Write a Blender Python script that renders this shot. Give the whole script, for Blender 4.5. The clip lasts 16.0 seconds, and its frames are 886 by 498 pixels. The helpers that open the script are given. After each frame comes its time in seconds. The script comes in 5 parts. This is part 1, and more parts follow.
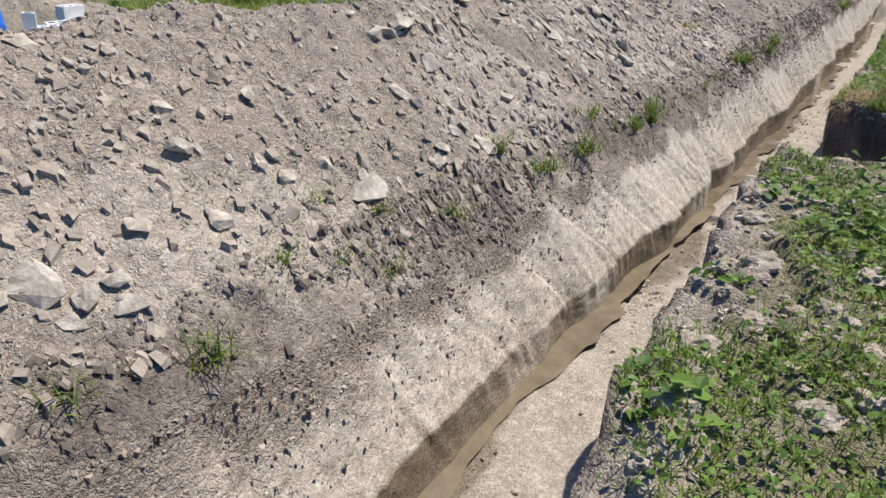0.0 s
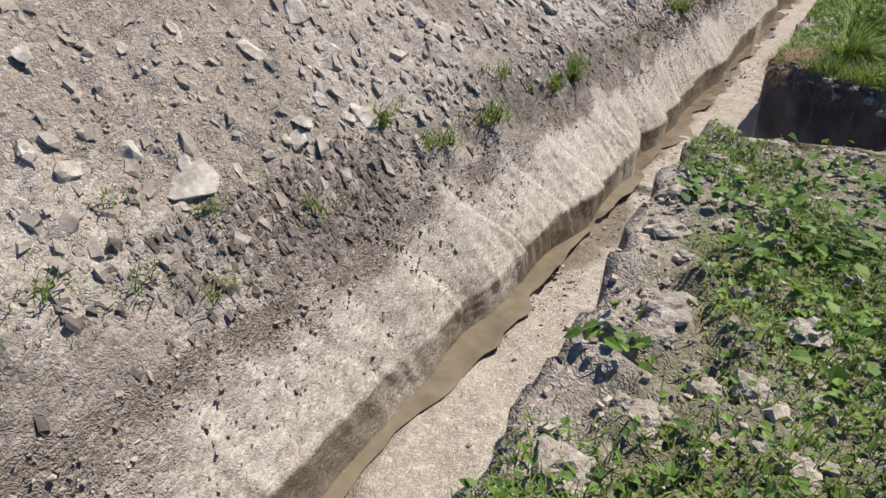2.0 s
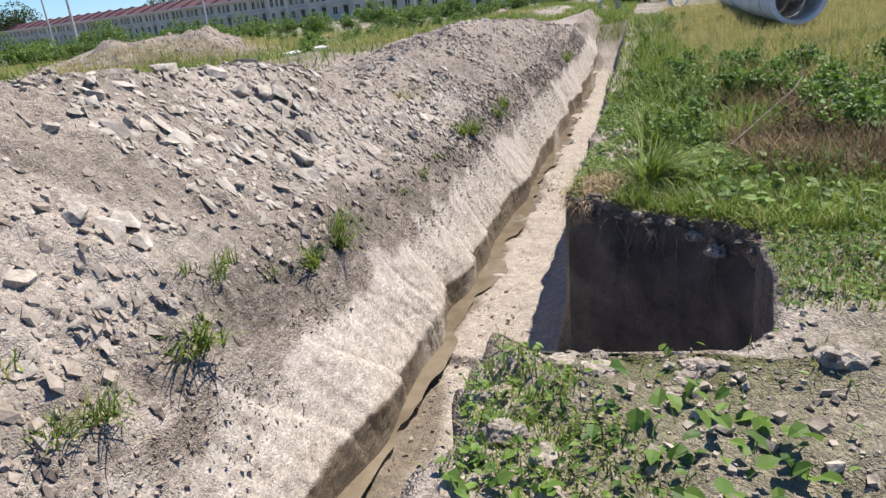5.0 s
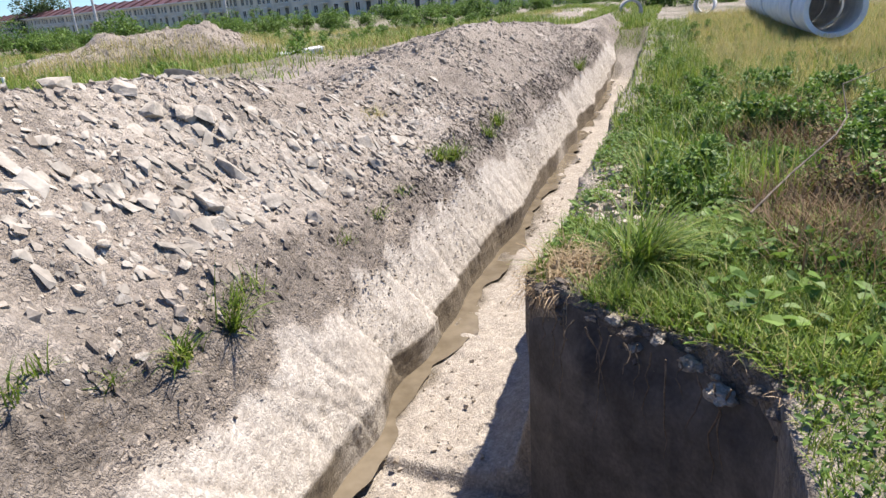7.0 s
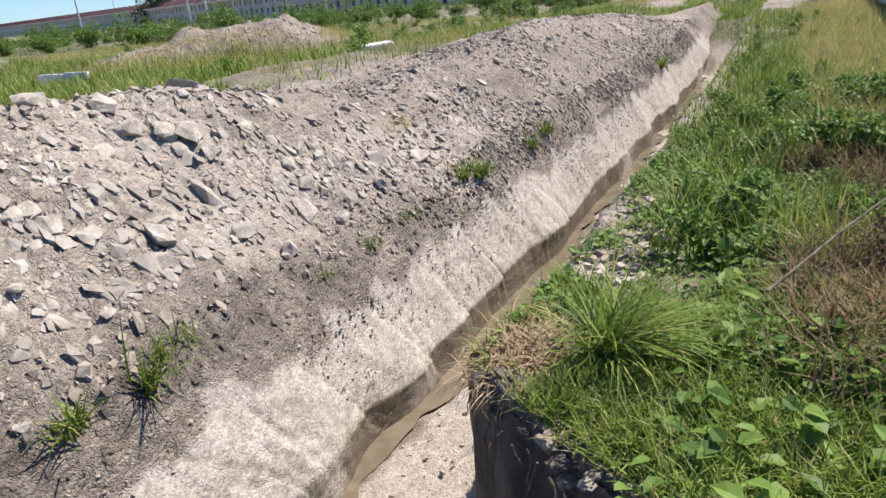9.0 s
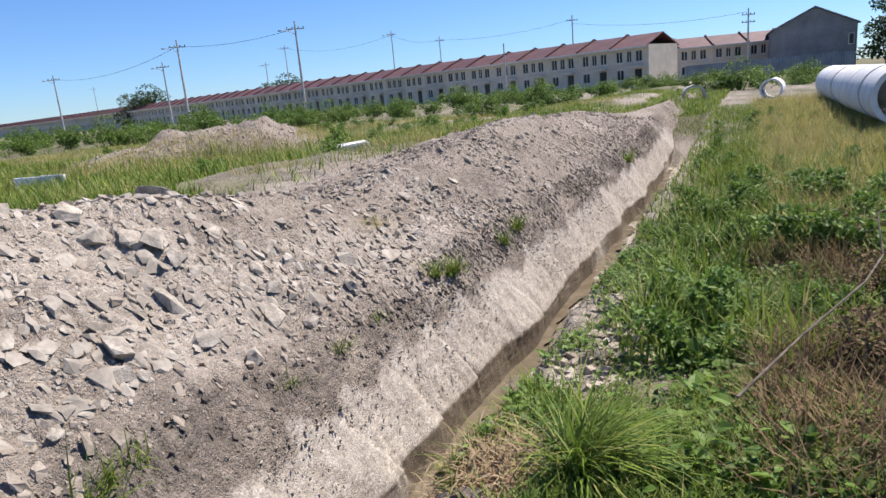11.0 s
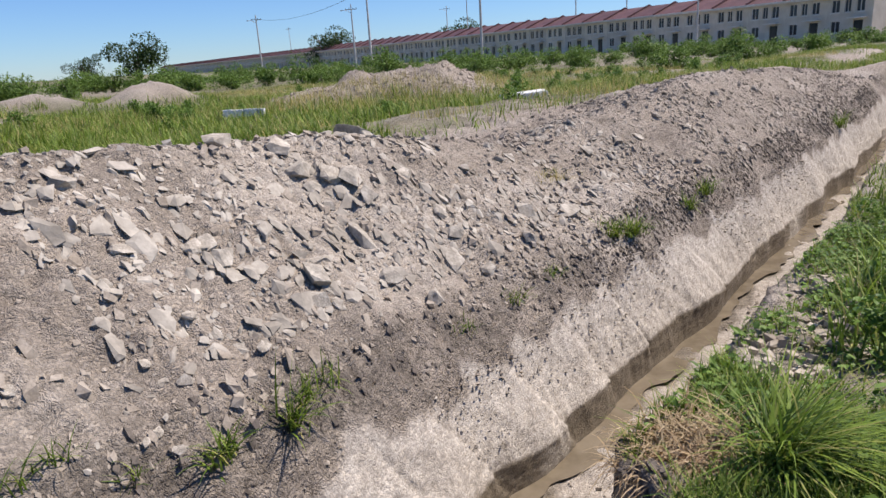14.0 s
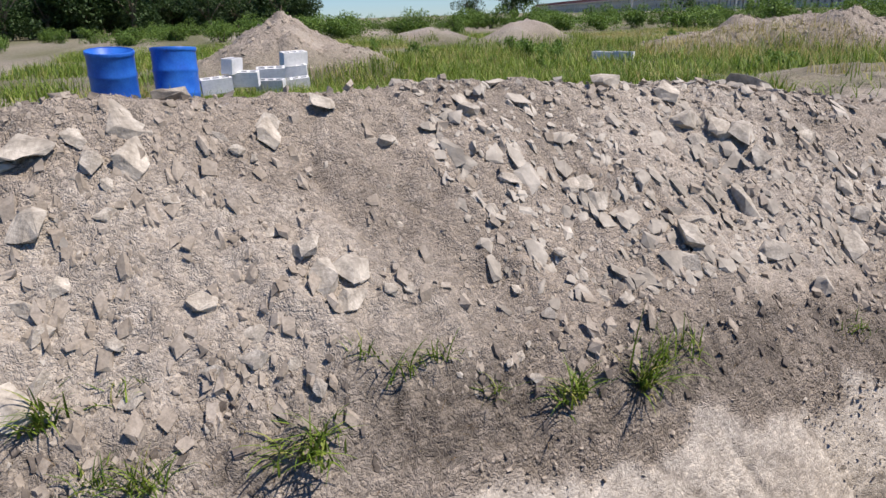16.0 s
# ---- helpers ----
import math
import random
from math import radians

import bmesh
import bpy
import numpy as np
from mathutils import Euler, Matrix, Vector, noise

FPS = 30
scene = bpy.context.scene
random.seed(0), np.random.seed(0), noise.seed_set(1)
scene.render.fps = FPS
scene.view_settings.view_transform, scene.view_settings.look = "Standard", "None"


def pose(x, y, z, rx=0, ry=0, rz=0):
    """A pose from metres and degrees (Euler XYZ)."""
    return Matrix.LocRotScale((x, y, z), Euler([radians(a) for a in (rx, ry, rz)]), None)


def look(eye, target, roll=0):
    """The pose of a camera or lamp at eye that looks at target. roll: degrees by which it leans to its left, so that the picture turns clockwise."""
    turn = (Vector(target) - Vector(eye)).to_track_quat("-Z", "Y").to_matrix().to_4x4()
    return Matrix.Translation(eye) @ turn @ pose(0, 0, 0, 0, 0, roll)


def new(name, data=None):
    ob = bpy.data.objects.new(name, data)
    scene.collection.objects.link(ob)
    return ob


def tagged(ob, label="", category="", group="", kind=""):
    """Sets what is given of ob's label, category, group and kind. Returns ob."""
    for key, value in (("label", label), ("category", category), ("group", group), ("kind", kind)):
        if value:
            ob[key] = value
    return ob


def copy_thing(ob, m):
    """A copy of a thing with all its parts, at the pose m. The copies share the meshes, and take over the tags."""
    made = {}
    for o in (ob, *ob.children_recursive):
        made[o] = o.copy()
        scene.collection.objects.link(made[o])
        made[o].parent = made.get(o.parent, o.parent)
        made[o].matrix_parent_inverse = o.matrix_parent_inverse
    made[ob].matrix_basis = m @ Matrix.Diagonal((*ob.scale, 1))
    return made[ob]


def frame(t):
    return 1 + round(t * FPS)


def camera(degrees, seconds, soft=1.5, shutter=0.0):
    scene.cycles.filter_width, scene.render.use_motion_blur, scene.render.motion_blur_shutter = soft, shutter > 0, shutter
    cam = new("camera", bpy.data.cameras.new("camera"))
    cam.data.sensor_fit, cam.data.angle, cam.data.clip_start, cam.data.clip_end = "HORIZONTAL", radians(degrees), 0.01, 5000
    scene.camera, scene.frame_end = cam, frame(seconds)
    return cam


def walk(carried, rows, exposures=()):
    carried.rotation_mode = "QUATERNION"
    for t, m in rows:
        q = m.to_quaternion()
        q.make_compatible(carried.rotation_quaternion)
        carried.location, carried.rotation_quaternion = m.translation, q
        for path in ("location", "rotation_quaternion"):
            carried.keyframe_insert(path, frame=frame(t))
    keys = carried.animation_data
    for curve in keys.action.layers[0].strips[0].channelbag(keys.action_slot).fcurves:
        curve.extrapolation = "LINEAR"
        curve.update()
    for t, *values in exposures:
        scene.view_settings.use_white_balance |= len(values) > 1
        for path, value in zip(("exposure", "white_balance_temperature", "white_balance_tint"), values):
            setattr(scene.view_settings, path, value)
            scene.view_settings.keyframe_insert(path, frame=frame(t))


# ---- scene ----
cam = camera(67.7, 16.0)
PATH = [
    (0, (-0.0072, 0.0222, 0.9810), (-0.0768, 1.8462, 0.1638), -3.2),
    (0.5, (0.0732, 0.1188, 0.9750), (0.0822, 1.9170, 0.0990), -5.8),
    (1, (0.1758, 0.2562, 0.9588), (-0.0102, 2.0112, 0.0192), -9.0),
    (1.5, (0.2688, 0.4002, 0.9630), (0.1440, 2.1270, -0.0378), -5.7),
    (2, (0.3360, 0.6492, 0.9378), (0.4128, 2.3910, -0.0408), -1.5),
    (2.5, (0.4308, 0.8058, 0.9588), (0.5220, 2.5980, 0.0762), -5.1),
    (3, (0.5370, 1.0248, 0.9408), (0.4950, 2.7990, 0.0180), -3.1),
    (3.5, (0.5610, 1.2690, 0.8730), (0.8292, 3.0780, 0.0630), -4.9),
    (4, (0.7242, 1.4130, 0.8718), (1.1778, 3.1782, 0.0480), -7.9),
    (4.5, (0.8922, 1.6452, 0.8850), (1.1430, 3.4320, 0.0252), -6.3),
    (5, (1.0242, 1.7748, 0.8610), (1.5612, 3.5730, 0.1692), -5.6),
    (7.5, (1.8510, 2.6178, 0.9180), (2.2890, 4.4412, 0.2202), -2.8),
    (8, (2.0322, 2.6862, 0.9408), (2.3088, 4.5150, 0.1818), -3.8),
    (8.5, (2.1672, 2.8422, 0.9378), (2.4102, 4.7028, 0.2490), -3.8),
    (9, (2.2998, 2.8728, 0.9522), (2.5140, 4.7322, 0.2460), -4.7),
    (9.5, (2.3352, 2.8872, 0.9588), (2.5218, 4.7748, 0.3258), -5.4),
    (12, (2.3760, 2.9280, 1.0152), (2.7450, 4.8468, 0.5892), -5.0),
    (12.5, (2.3232, 2.9460, 1.0110), (2.4300, 4.8852, 0.5322), -4.5),
    (13, (2.2878, 2.9520, 1.0290), (2.3070, 4.9098, 0.6192), -3.2),
    (13.5, (2.2392, 2.9538, 1.0188), (2.0952, 4.8870, 0.5250), -2.1),
    (14, (2.2482, 2.9448, 1.0098), (2.0670, 4.8558, 0.4500), -3.5),
    (14.5, (2.2440, 2.9580, 1.0098), (1.9080, 4.8378, 0.4188), -5.2),
    (15, (2.2038, 2.9592, 1.0038), (1.5618, 4.7532, 0.3960), -5.4),
    (15.5, (2.1132, 2.9658, 1.0188), (1.1328, 4.6050, 0.4230), -3.9),
    (16, (2.0490, 2.9610, 1.0032), (0.9720, 4.5090, 0.3360), -2.0),
]
walk(cam, [(t, look(eye, target, roll)) for t, eye, target, roll in PATH],
     exposures=((0.0, 0.46, 6500, 13), (1.0, 0.54, 6500, 13), (2.0, 0.46, 6500, 13), (4.5, 0.66, 6500, 15), (7.5, 0.92, 6500, 15), (9.0, 0.72, 6500, 16), (12.0, 0.57, 6500, 17), (13.5, 0.46, 6500, 18), (16.0, 0.33, 6500, 17)))


# ---- world, sun ----
U, V = (0.564, 0.826), (0.826, -0.564)          # along the trench, and across it to its grassy side


def W(u, v, z=0.0):
    return Vector((U[0] * u + V[0] * v, U[1] * u + V[1] * v, z))


SUN = (W(0.44, 0.29) + Vector((0, 0, 0.85))).normalized()
world = bpy.data.worlds.new("sky")
scene.world = world
world.use_nodes = True
wn = world.node_tree.nodes
sky = wn.new("ShaderNodeTexSky")
sky.sky_type, sky.sun_disc = "NISHITA", False
sky.sun_elevation = math.asin(SUN.z)
sky.sun_rotation = math.atan2(SUN.x, SUN.y)
sky.air_density, sky.dust_density, sky.ozone_density = 1.0, 0.0, 5.0
wn["Background"].inputs["Strength"].default_value = 0.085
tone = wn.new("ShaderNodeMix")
tone.data_type, tone.blend_type = "RGBA", "MULTIPLY"
tone.inputs[0].default_value, tone.inputs[7].default_value = 1.0, (0.62, 0.86, 1.16, 1)
world.node_tree.links.new(sky.outputs[0], tone.inputs[6])
world.node_tree.links.new(tone.outputs[2], wn["Background"].inputs["Color"])
sun = new("sun", bpy.data.lights.new("sun", "SUN"))
sun.data.energy, sun.data.angle, sun.data.color = 5.0, radians(0.53), (1.0, 0.94, 0.84)
sun.matrix_world = look(SUN * 50, (0, 0, 0))



# ---- noise on numpy arrays ----
def lattice(i, j, k, seed):
    n = (i * 374761393 + j * 668265263 + k * 2147483647 + seed * 974634541) & 0xFFFFFFFF
    n = ((n ^ (n >> 13)) * 1274126177) & 0xFFFFFFFF
    return ((n ^ (n >> 16)) & 0xFFFF) / 65535.0 * 2 - 1


def vnoise(x, y, z=0.0, seed=0):
    x, y, z = np.broadcast_arrays(np.asarray(x, float), np.asarray(y, float), np.asarray(z, float))
    i, j, k = (np.floor(a).astype(np.int64) for a in (x, y, z))
    f = [a - np.floor(a) for a in (x, y, z)]
    f = [a * a * (3 - 2 * a) for a in f]
    out = np.zeros(x.shape)
    for a in (0, 1):
        for b in (0, 1):
            for c in (0, 1):
                w = (f[0] if a else 1 - f[0]) * (f[1] if b else 1 - f[1]) * (f[2] if c else 1 - f[2])
                out += w * lattice(i + a, j + b, k + c, seed)
    return out


def fbm(x, y, z=0.0, octaves=4, seed=0):
    out, amp = 0.0, 1.0
    for o in range(octaves):
        out, amp = out + amp * vnoise(x, y, z, seed + o), amp * 0.5
        x, y, z = np.asarray(x) * 2.03, np.asarray(y) * 2.03, np.asarray(z) * 2.03
    return out


def sstep(a, b, x):
    t = np.clip((np.asarray(x, float) - a) / (b - a), 0, 1)
    return t * t * (3 - 2 * t)


# ---- the lie of the land, in metres along (u) and across (v) the trench ----
def bank_level(u):
    return np.interp(u, [-20, 3, 6, 9, 13, 18, 24, 30, 40, 80], [0.05, 0.04, -0.04, -0.15, -0.38, -0.48, -0.45, -0.3, 0.0, 0.0])


def floor_level(u):
    return np.interp(u, [-20, 2, 6, 9, 14, 19, 31, 34, 36, 38], [-1.62, -1.68, -1.74, -1.84, -2.02, -2.1, -2.2, -1.9, -0.9, -0.2])


def lip_level(u):
    return np.interp(u, [-20, 1, 2.5, 4, 6, 7.6, 9, 10.7, 13, 16, 21, 31, 35, 39], [-0.3, -0.36, -0.5, -0.58, -0.54, -0.68, -0.62, -0.74, -0.7, -0.78, -0.75, -0.85, -0.5, 0.0])


def crest_level(u):
    return np.interp(u, [-10, 0, 4, 6, 7, 8.2, 9.4, 11, 12.5, 14, 17, 20, 22, 24, 31, 36, 40],
                     [1.0, 1.2, 1.28, 1.2, 1.13, 1.12, 1.02, 0.9, 0.62, 0.42, 0.52, 0.8, 0.9, 0.84, 0.55, 0.2, 0.05])


def in_pit(u):
    w = 0.03 * vnoise(np.asarray(u) * 0 + 3.3, np.asarray(u) * 5)
    return sstep(5.93 + w, 6.03 + w, u) * (1 - sstep(8.86, 8.94, u))


def edge_line(u):
    plain = np.interp(u, [0, 1.8, 3.4, 5.0, 8.8, 12.0], [-0.62, -0.68, -0.84, -0.92, -0.80, -0.86]) + 0.065 * fbm(np.asarray(u) * 0.9, 7.7, octaves=3) + 0.05 * vnoise(np.asarray(u) * 4.0, 1.2)
    pit = np.interp(u, [5.93, 5.97, 6.05, 6.3, 7.0, 7.6, 7.8, 8.1, 8.45, 8.8], [-0.6, -0.11, 0.13, 0.32, 0.43, 0.43, 0.38, 0.1, -0.45, -0.86])
    return plain + (pit - plain) * in_pit(u)


HEAPS = [(-2.5, 33.2, 1.1, 4.8), (1.5, 33.2, 1.3, 4.2), (-12.9, 20.1, 1.75, 4.7), (-22.9, 42.2, 1.3, 3.2), (-19.3, 41.0, 1.4, 3.0),
         (-13.8, 37.6, 1.5, 3.8), (-30.0, 44.0, 1.0, 3.2), (-4.5, 47.0, 1.0, 3.5)]


def field_level(x, y, v):
    z = 0.42 * (1 - sstep(8, 14, -np.asarray(v)))
    for hx, hy, hz, r in HEAPS:
        d = np.hypot(x - hx, y - hy) / r
        z = z + hz * np.clip(1 - d, 0, 1) ** 1.15 * (1 + 0.22 * fbm(x * 0.9, y * 0.9, octaves=4, seed=5))
    return z + 0.06 * fbm(x * 0.25, y * 0.25, octaves=3, seed=9)


def spoil_level(u, v):
    """Everything on the far side of the trench, down to its lip at v = -2.65."""
    u, v = np.asarray(u, float), np.asarray(v, float)
    x, y = U[0] * u + V[0] * v, U[1] * u + V[1] * v
    lip, top = lip_level(u), crest_level(u)
    vc = -4.75 - 0.28 * fbm(u * 0.35, 2.1, octaves=2, seed=3)
    a = np.clip((-2.65 - v) / 0.4, 0, 1)                                  # crumbly dark brow
    b = np.clip((-3.05 - v) / (-3.05 - vc), 0, 1)                          # up to the crest
    brow = lip + 0.42 * a
    rise = brow + (top - lip - 0.42) * (0.94 * b + 0.06 * np.sin(b * math.pi / 2))
    c = sstep(0, 1, (vc - v) / 2.6)
    land = rise * (1 - c) + field_level(x, y, v) * c
    near = sstep(-2.6, -3.1, v) * (1 - sstep(9, 14, -v)) * (1 - 0.7 * sstep(35, 41, u))
    bump = 0.10 * fbm(u * 0.9, v * 0.9, octaves=3, seed=11) + 0.05 * (0.5 - np.abs(fbm(u * 3.1, v * 3.1, octaves=3, seed=12))) + 0.035 * (0.4 - np.abs(fbm(u * 8, v * 8, octaves=2, seed=13))) + 0.016 * vnoise(u * 15, v * 15, seed=15) + 0.011 * vnoise(u * 27, v * 27, seed=16)
    crumb = 0.075 * np.abs(fbm(u * 7, v * 7, octaves=3, seed=14)) * np.exp(-((v + 2.85) / 0.26) ** 2)
    return land + bump * near + crumb


def grass_level(u, v):
    """The grassy side, from the trench's edge outward."""
    u, v = np.asarray(u, float), np.asarray(v, float)
    near = 1 - sstep(18, 40, np.hypot(u - 6, v))
    z = bank_level(u) * (1 - sstep(6, 14, v)) + near * (0.06 * fbm(u * 0.7, v * 0.7, octaves=3, seed=21) + 0.03 * fbm(u * 3.5, v * 3.5, octaves=3, seed=22))
    clods = sstep(-0.1, 0.35, fbm(u * 0.9, v * 1.1, octaves=2, seed=31)) * (1 - sstep(-0.25, 0.2, v)) * (1 - sstep(6.2, 7.0, u) * (1 - sstep(9.5, 10.5, u)))
    return z + clods * 0.11 * np.abs(fbm(u * 4, v * 4, octaves=3, seed=23))


def ground_at(u, v):
    """The level of the ground at one place, for things that stand on it."""
    if v < -2.65:
        return float(spoil_level(u, v))
    if v > float(edge_line(u)):
        return float(grass_level(u, v))
    if v < -2.2:
        return float(lip_level(u) + (floor_level(u) - lip_level(u)) * (v + 2.65) / 0.45)
    return float(floor_level(u))


# ---- materials ----
def material(name, rough=0.9, metal=0.0):
    m = bpy.data.materials.new(name)
    m.use_nodes = True
    nt = m.node_tree
    b = nt.nodes["Principled BSDF"]
    b.inputs["Roughness"].default_value, b.inputs["Metallic"].default_value = rough, metal
    b.inputs["Specular IOR Level"].default_value = 0.3
    return m, nt, b


def node(nt, kind, **values):
    n = nt.nodes.new(kind)
    for key, value in values.items():
        n.inputs[key.replace("_", " ")].default_value = value
    return n


def noise_node(nt, scale, detail=4.0, rough=0.6, space="Object"):
    c = nt.nodes.new("ShaderNodeTexCoord")
    n = node(nt, "ShaderNodeTexNoise", Scale=scale, Detail=detail, Roughness=rough)
    nt.links.new(c.outputs[space], n.inputs["Vector"])
    return n.outputs["Fac"]


def ramp(nt, fac, *stops):
    r = nt.nodes.new("ShaderNodeValToRGB")
    while len(r.color_ramp.elements) < len(stops):
        r.color_ramp.elements.new(0.5)
    for e, (p, c) in zip(r.color_ramp.elements, stops):
        e.position, e.color = p, (*c, 1)
    nt.links.new(fac, r.inputs[0])
    return r.outputs[0]


def mix(nt, fac, a, b, kind="MIX"):
    n = nt.nodes.new("ShaderNodeMix")
    n.data_type, n.blend_type = "RGBA", kind
    for socket, value in ((n.inputs[0], fac), (n.inputs[6], a), (n.inputs[7], b)):
        if isinstance(value, (int, float)):
            socket.default_value = value
        elif isinstance(value, tuple):
            socket.default_value = (*value, 1)
        else:
            nt.links.new(value, socket)
    return n.outputs[2]


def bump(nt, b, fac, strength, distance):
    n = node(nt, "ShaderNodeBump", Strength=strength, Distance=distance)
    nt.links.new(fac, n.inputs["Height"])
    nt.links.new(n.outputs[0], b.inputs["Normal"])
    return n


def mottled(name, dark, light, scale=8.0, fine=60.0, rough=0.9, depth=0.003, metal=0.0, spread=0.25):
    """A plain surface with stains at one scale and grain at a finer one."""
    m, nt, b = material(name, rough, metal)
    big, small = noise_node(nt, scale), noise_node(nt, fine, 3.0)
    col = ramp(nt, big, (0.35, dark), (0.65, light))
    grain = ramp(nt, small, (0.3, (1 - spread,) * 3), (0.7, (1 + spread * 0.4,) * 3))
    info = nt.nodes.new("ShaderNodeObjectInfo")
    own = ramp(nt, info.outputs["Random"], (0.0, (0.86, 0.86, 0.86)), (1.0, (1.1, 1.08, 1.05)))
    col = mix(nt, 1.0, mix(nt, 1.0, col, grain, "MULTIPLY"), own, "MULTIPLY")
    nt.links.new(col, b.inputs["Base Color"])
    bump(nt, b, small, 0.5, depth)
    return m


def leafy(name, dark, light, dry=None, rough=0.55, thin=0.35):
    """Leaves and blades: a colour for each, some of them dry, and light through them."""
    m, nt, b = material(name, rough)
    geo = nt.nodes.new("ShaderNodeNewGeometry")
    stops = [(0.0, dark), (0.75, light)] + ([(0.8, light), (0.97, dry)] if dry else [(1.0, light)])
    col = ramp(nt, geo.outputs["Random Per Island"], *stops)
    patch = ramp(nt, noise_node(nt, 0.9, 3.0), (0.3, (0.75, 0.8, 0.7)), (0.7, (1.15, 1.1, 1.0)))
    col = mix(nt, 1.0, col, patch, "MULTIPLY")
    nt.links.new(col, b.inputs["Base Color"])
    t = nt.nodes.new("ShaderNodeBsdfTranslucent")
    nt.links.new(col, t.inputs["Color"])
    s = nt.nodes.new("ShaderNodeMixShader")
    s.inputs[0].default_value = thin
    nt.links.new(b.outputs[0], s.inputs[1])
    nt.links.new(t.outputs[0], s.inputs[2])
    nt.links.new(s.outputs[0], nt.nodes["Material Output"].inputs["Surface"])
    return m


def ground_material():
    m, nt, b = material("soil", 0.95)
    at = nt.nodes.new("ShaderNodeAttribute")
    at.attribute_name = "soils"
    sep = nt.nodes.new("ShaderNodeSeparateColor")
    nt.links.new(at.outputs["Color"], sep.inputs[0])
    big, mid, fine = noise_node(nt, 1.6, 5.0), noise_node(nt, 9.0, 5.0), noise_node(nt, 55.0, 4.0, 0.7)
    spoil = mix(nt, mid, ramp(nt, big, (0.3, (0.27, 0.228, 0.178)), (0.7, (0.385, 0.335, 0.272))), ramp(nt, mid, (0.3, (0.25, 0.208, 0.163)), (0.75, (0.45, 0.395, 0.33))))
    clay = ramp(nt, mid, (0.28, (0.33, 0.295, 0.245)), (0.5, (0.43, 0.392, 0.335)), (0.75, (0.52, 0.48, 0.415)))
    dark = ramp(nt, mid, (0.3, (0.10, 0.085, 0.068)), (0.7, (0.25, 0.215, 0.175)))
    wet = ramp(nt, mid, (0.3, (0.15, 0.125, 0.09)), (0.7, (0.22, 0.185, 0.135)))
    turf = mix(nt, big, ramp(nt, mid, (0.35, (0.07, 0.085, 0.03)), (0.65, (0.19, 0.16, 0.10))), ramp(nt, big, (0.4, (0.10, 0.12, 0.04)), (0.7, (0.24, 0.21, 0.13))))
    col = mix(nt, sep.outputs["Red"], spoil, clay)
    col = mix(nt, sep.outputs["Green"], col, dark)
    col = mix(nt, sep.outputs["Blue"], col, wet)
    col = mix(nt, at.outputs["Alpha"], col, turf)
    warp = nt.nodes.new("ShaderNodeTexCoord")
    cells = node(nt, "ShaderNodeTexVoronoi", Scale=15.0, Randomness=1.0)
    cells.feature = "DISTANCE_TO_EDGE"
    shake = nt.nodes.new("ShaderNodeMix")
    shake.data_type, shake.blend_type = "RGBA", "ADD"
    shake.inputs[0].default_value = 0.35
    nt.links.new(warp.outputs["Object"], shake.inputs[6])
    nt.links.new(noise_node(nt, 6.0), shake.inputs[7])
    nt.links.new(shake.outputs[2], cells.inputs["Vector"])
    crack = ramp(nt, cells.outputs["Distance"], (0.0, (0.5, 0.48, 0.46)), (0.05, (1, 1, 1)))
    col = mix(nt, sep.outputs["Green"], col, mix(nt, 1.0, col, crack, "MULTIPLY"))
    grain = ramp(nt, fine, (0.25, (0.68, 0.67, 0.66)), (0.5, (1.0, 1.0, 1.0)), (0.75, (1.22, 1.22, 1.2)))
    col = mix(nt, 1.0, col, grain, "MULTIPLY")
    lumps = node(nt, "ShaderNodeTexVoronoi", Scale=38.0, Randomness=1.0)
    nt.links.new(shake.outputs[2], lumps.inputs["Vector"])
    tint = nt.nodes.new("ShaderNodeSeparateColor")
    nt.links.new(lumps.outputs["Color"], tint.inputs[0])
    col = mix(nt, 1.0, col, ramp(nt, tint.outputs[0], (0.0, (0.78, 0.77, 0.76)), (0.6, (1.0, 1.0, 1.0)), (1.0, (1.22, 1.2, 1.17))), "MULTIPLY")
    nt.links.new(col, b.inputs["Base Color"])
    r = nt.nodes.new("ShaderNodeMapRange")
    r.inputs["To Min"].default_value, r.inputs["To Max"].default_value = 0.95, 0.45
    nt.links.new(sep.outputs["Blue"], r.inputs["Value"])
    nt.links.new(r.outputs[0], b.inputs["Roughness"])
    both = nt.nodes.new("ShaderNodeMath")
    both.operation = "MULTIPLY_ADD"
    both.inputs[1].default_value = 0.35
    nt.links.new(fine, both.inputs[0])
    nt.links.new(mid, both.inputs[2])
    more = nt.nodes.new("ShaderNodeMath")
    more.operation = "MULTIPLY_ADD"
    more.inputs[1].default_value = -0.6
    nt.links.new(lumps.outputs["Distance"], more.inputs[0])
    nt.links.new(both.outputs[0], more.inputs[2])
    relief = bump(nt, b, more.outputs[0], 0.8, 0.03)
    calm = nt.nodes.new("ShaderNodeMapRange")
    calm.inputs["To Min"].default_value, calm.inputs["To Max"].default_value = 0.85, 0.4
    nt.links.new(sep.outputs["Red"], calm.inputs["Value"])
    nt.links.new(calm.outputs[0], relief.inputs["Strength"])
    return m


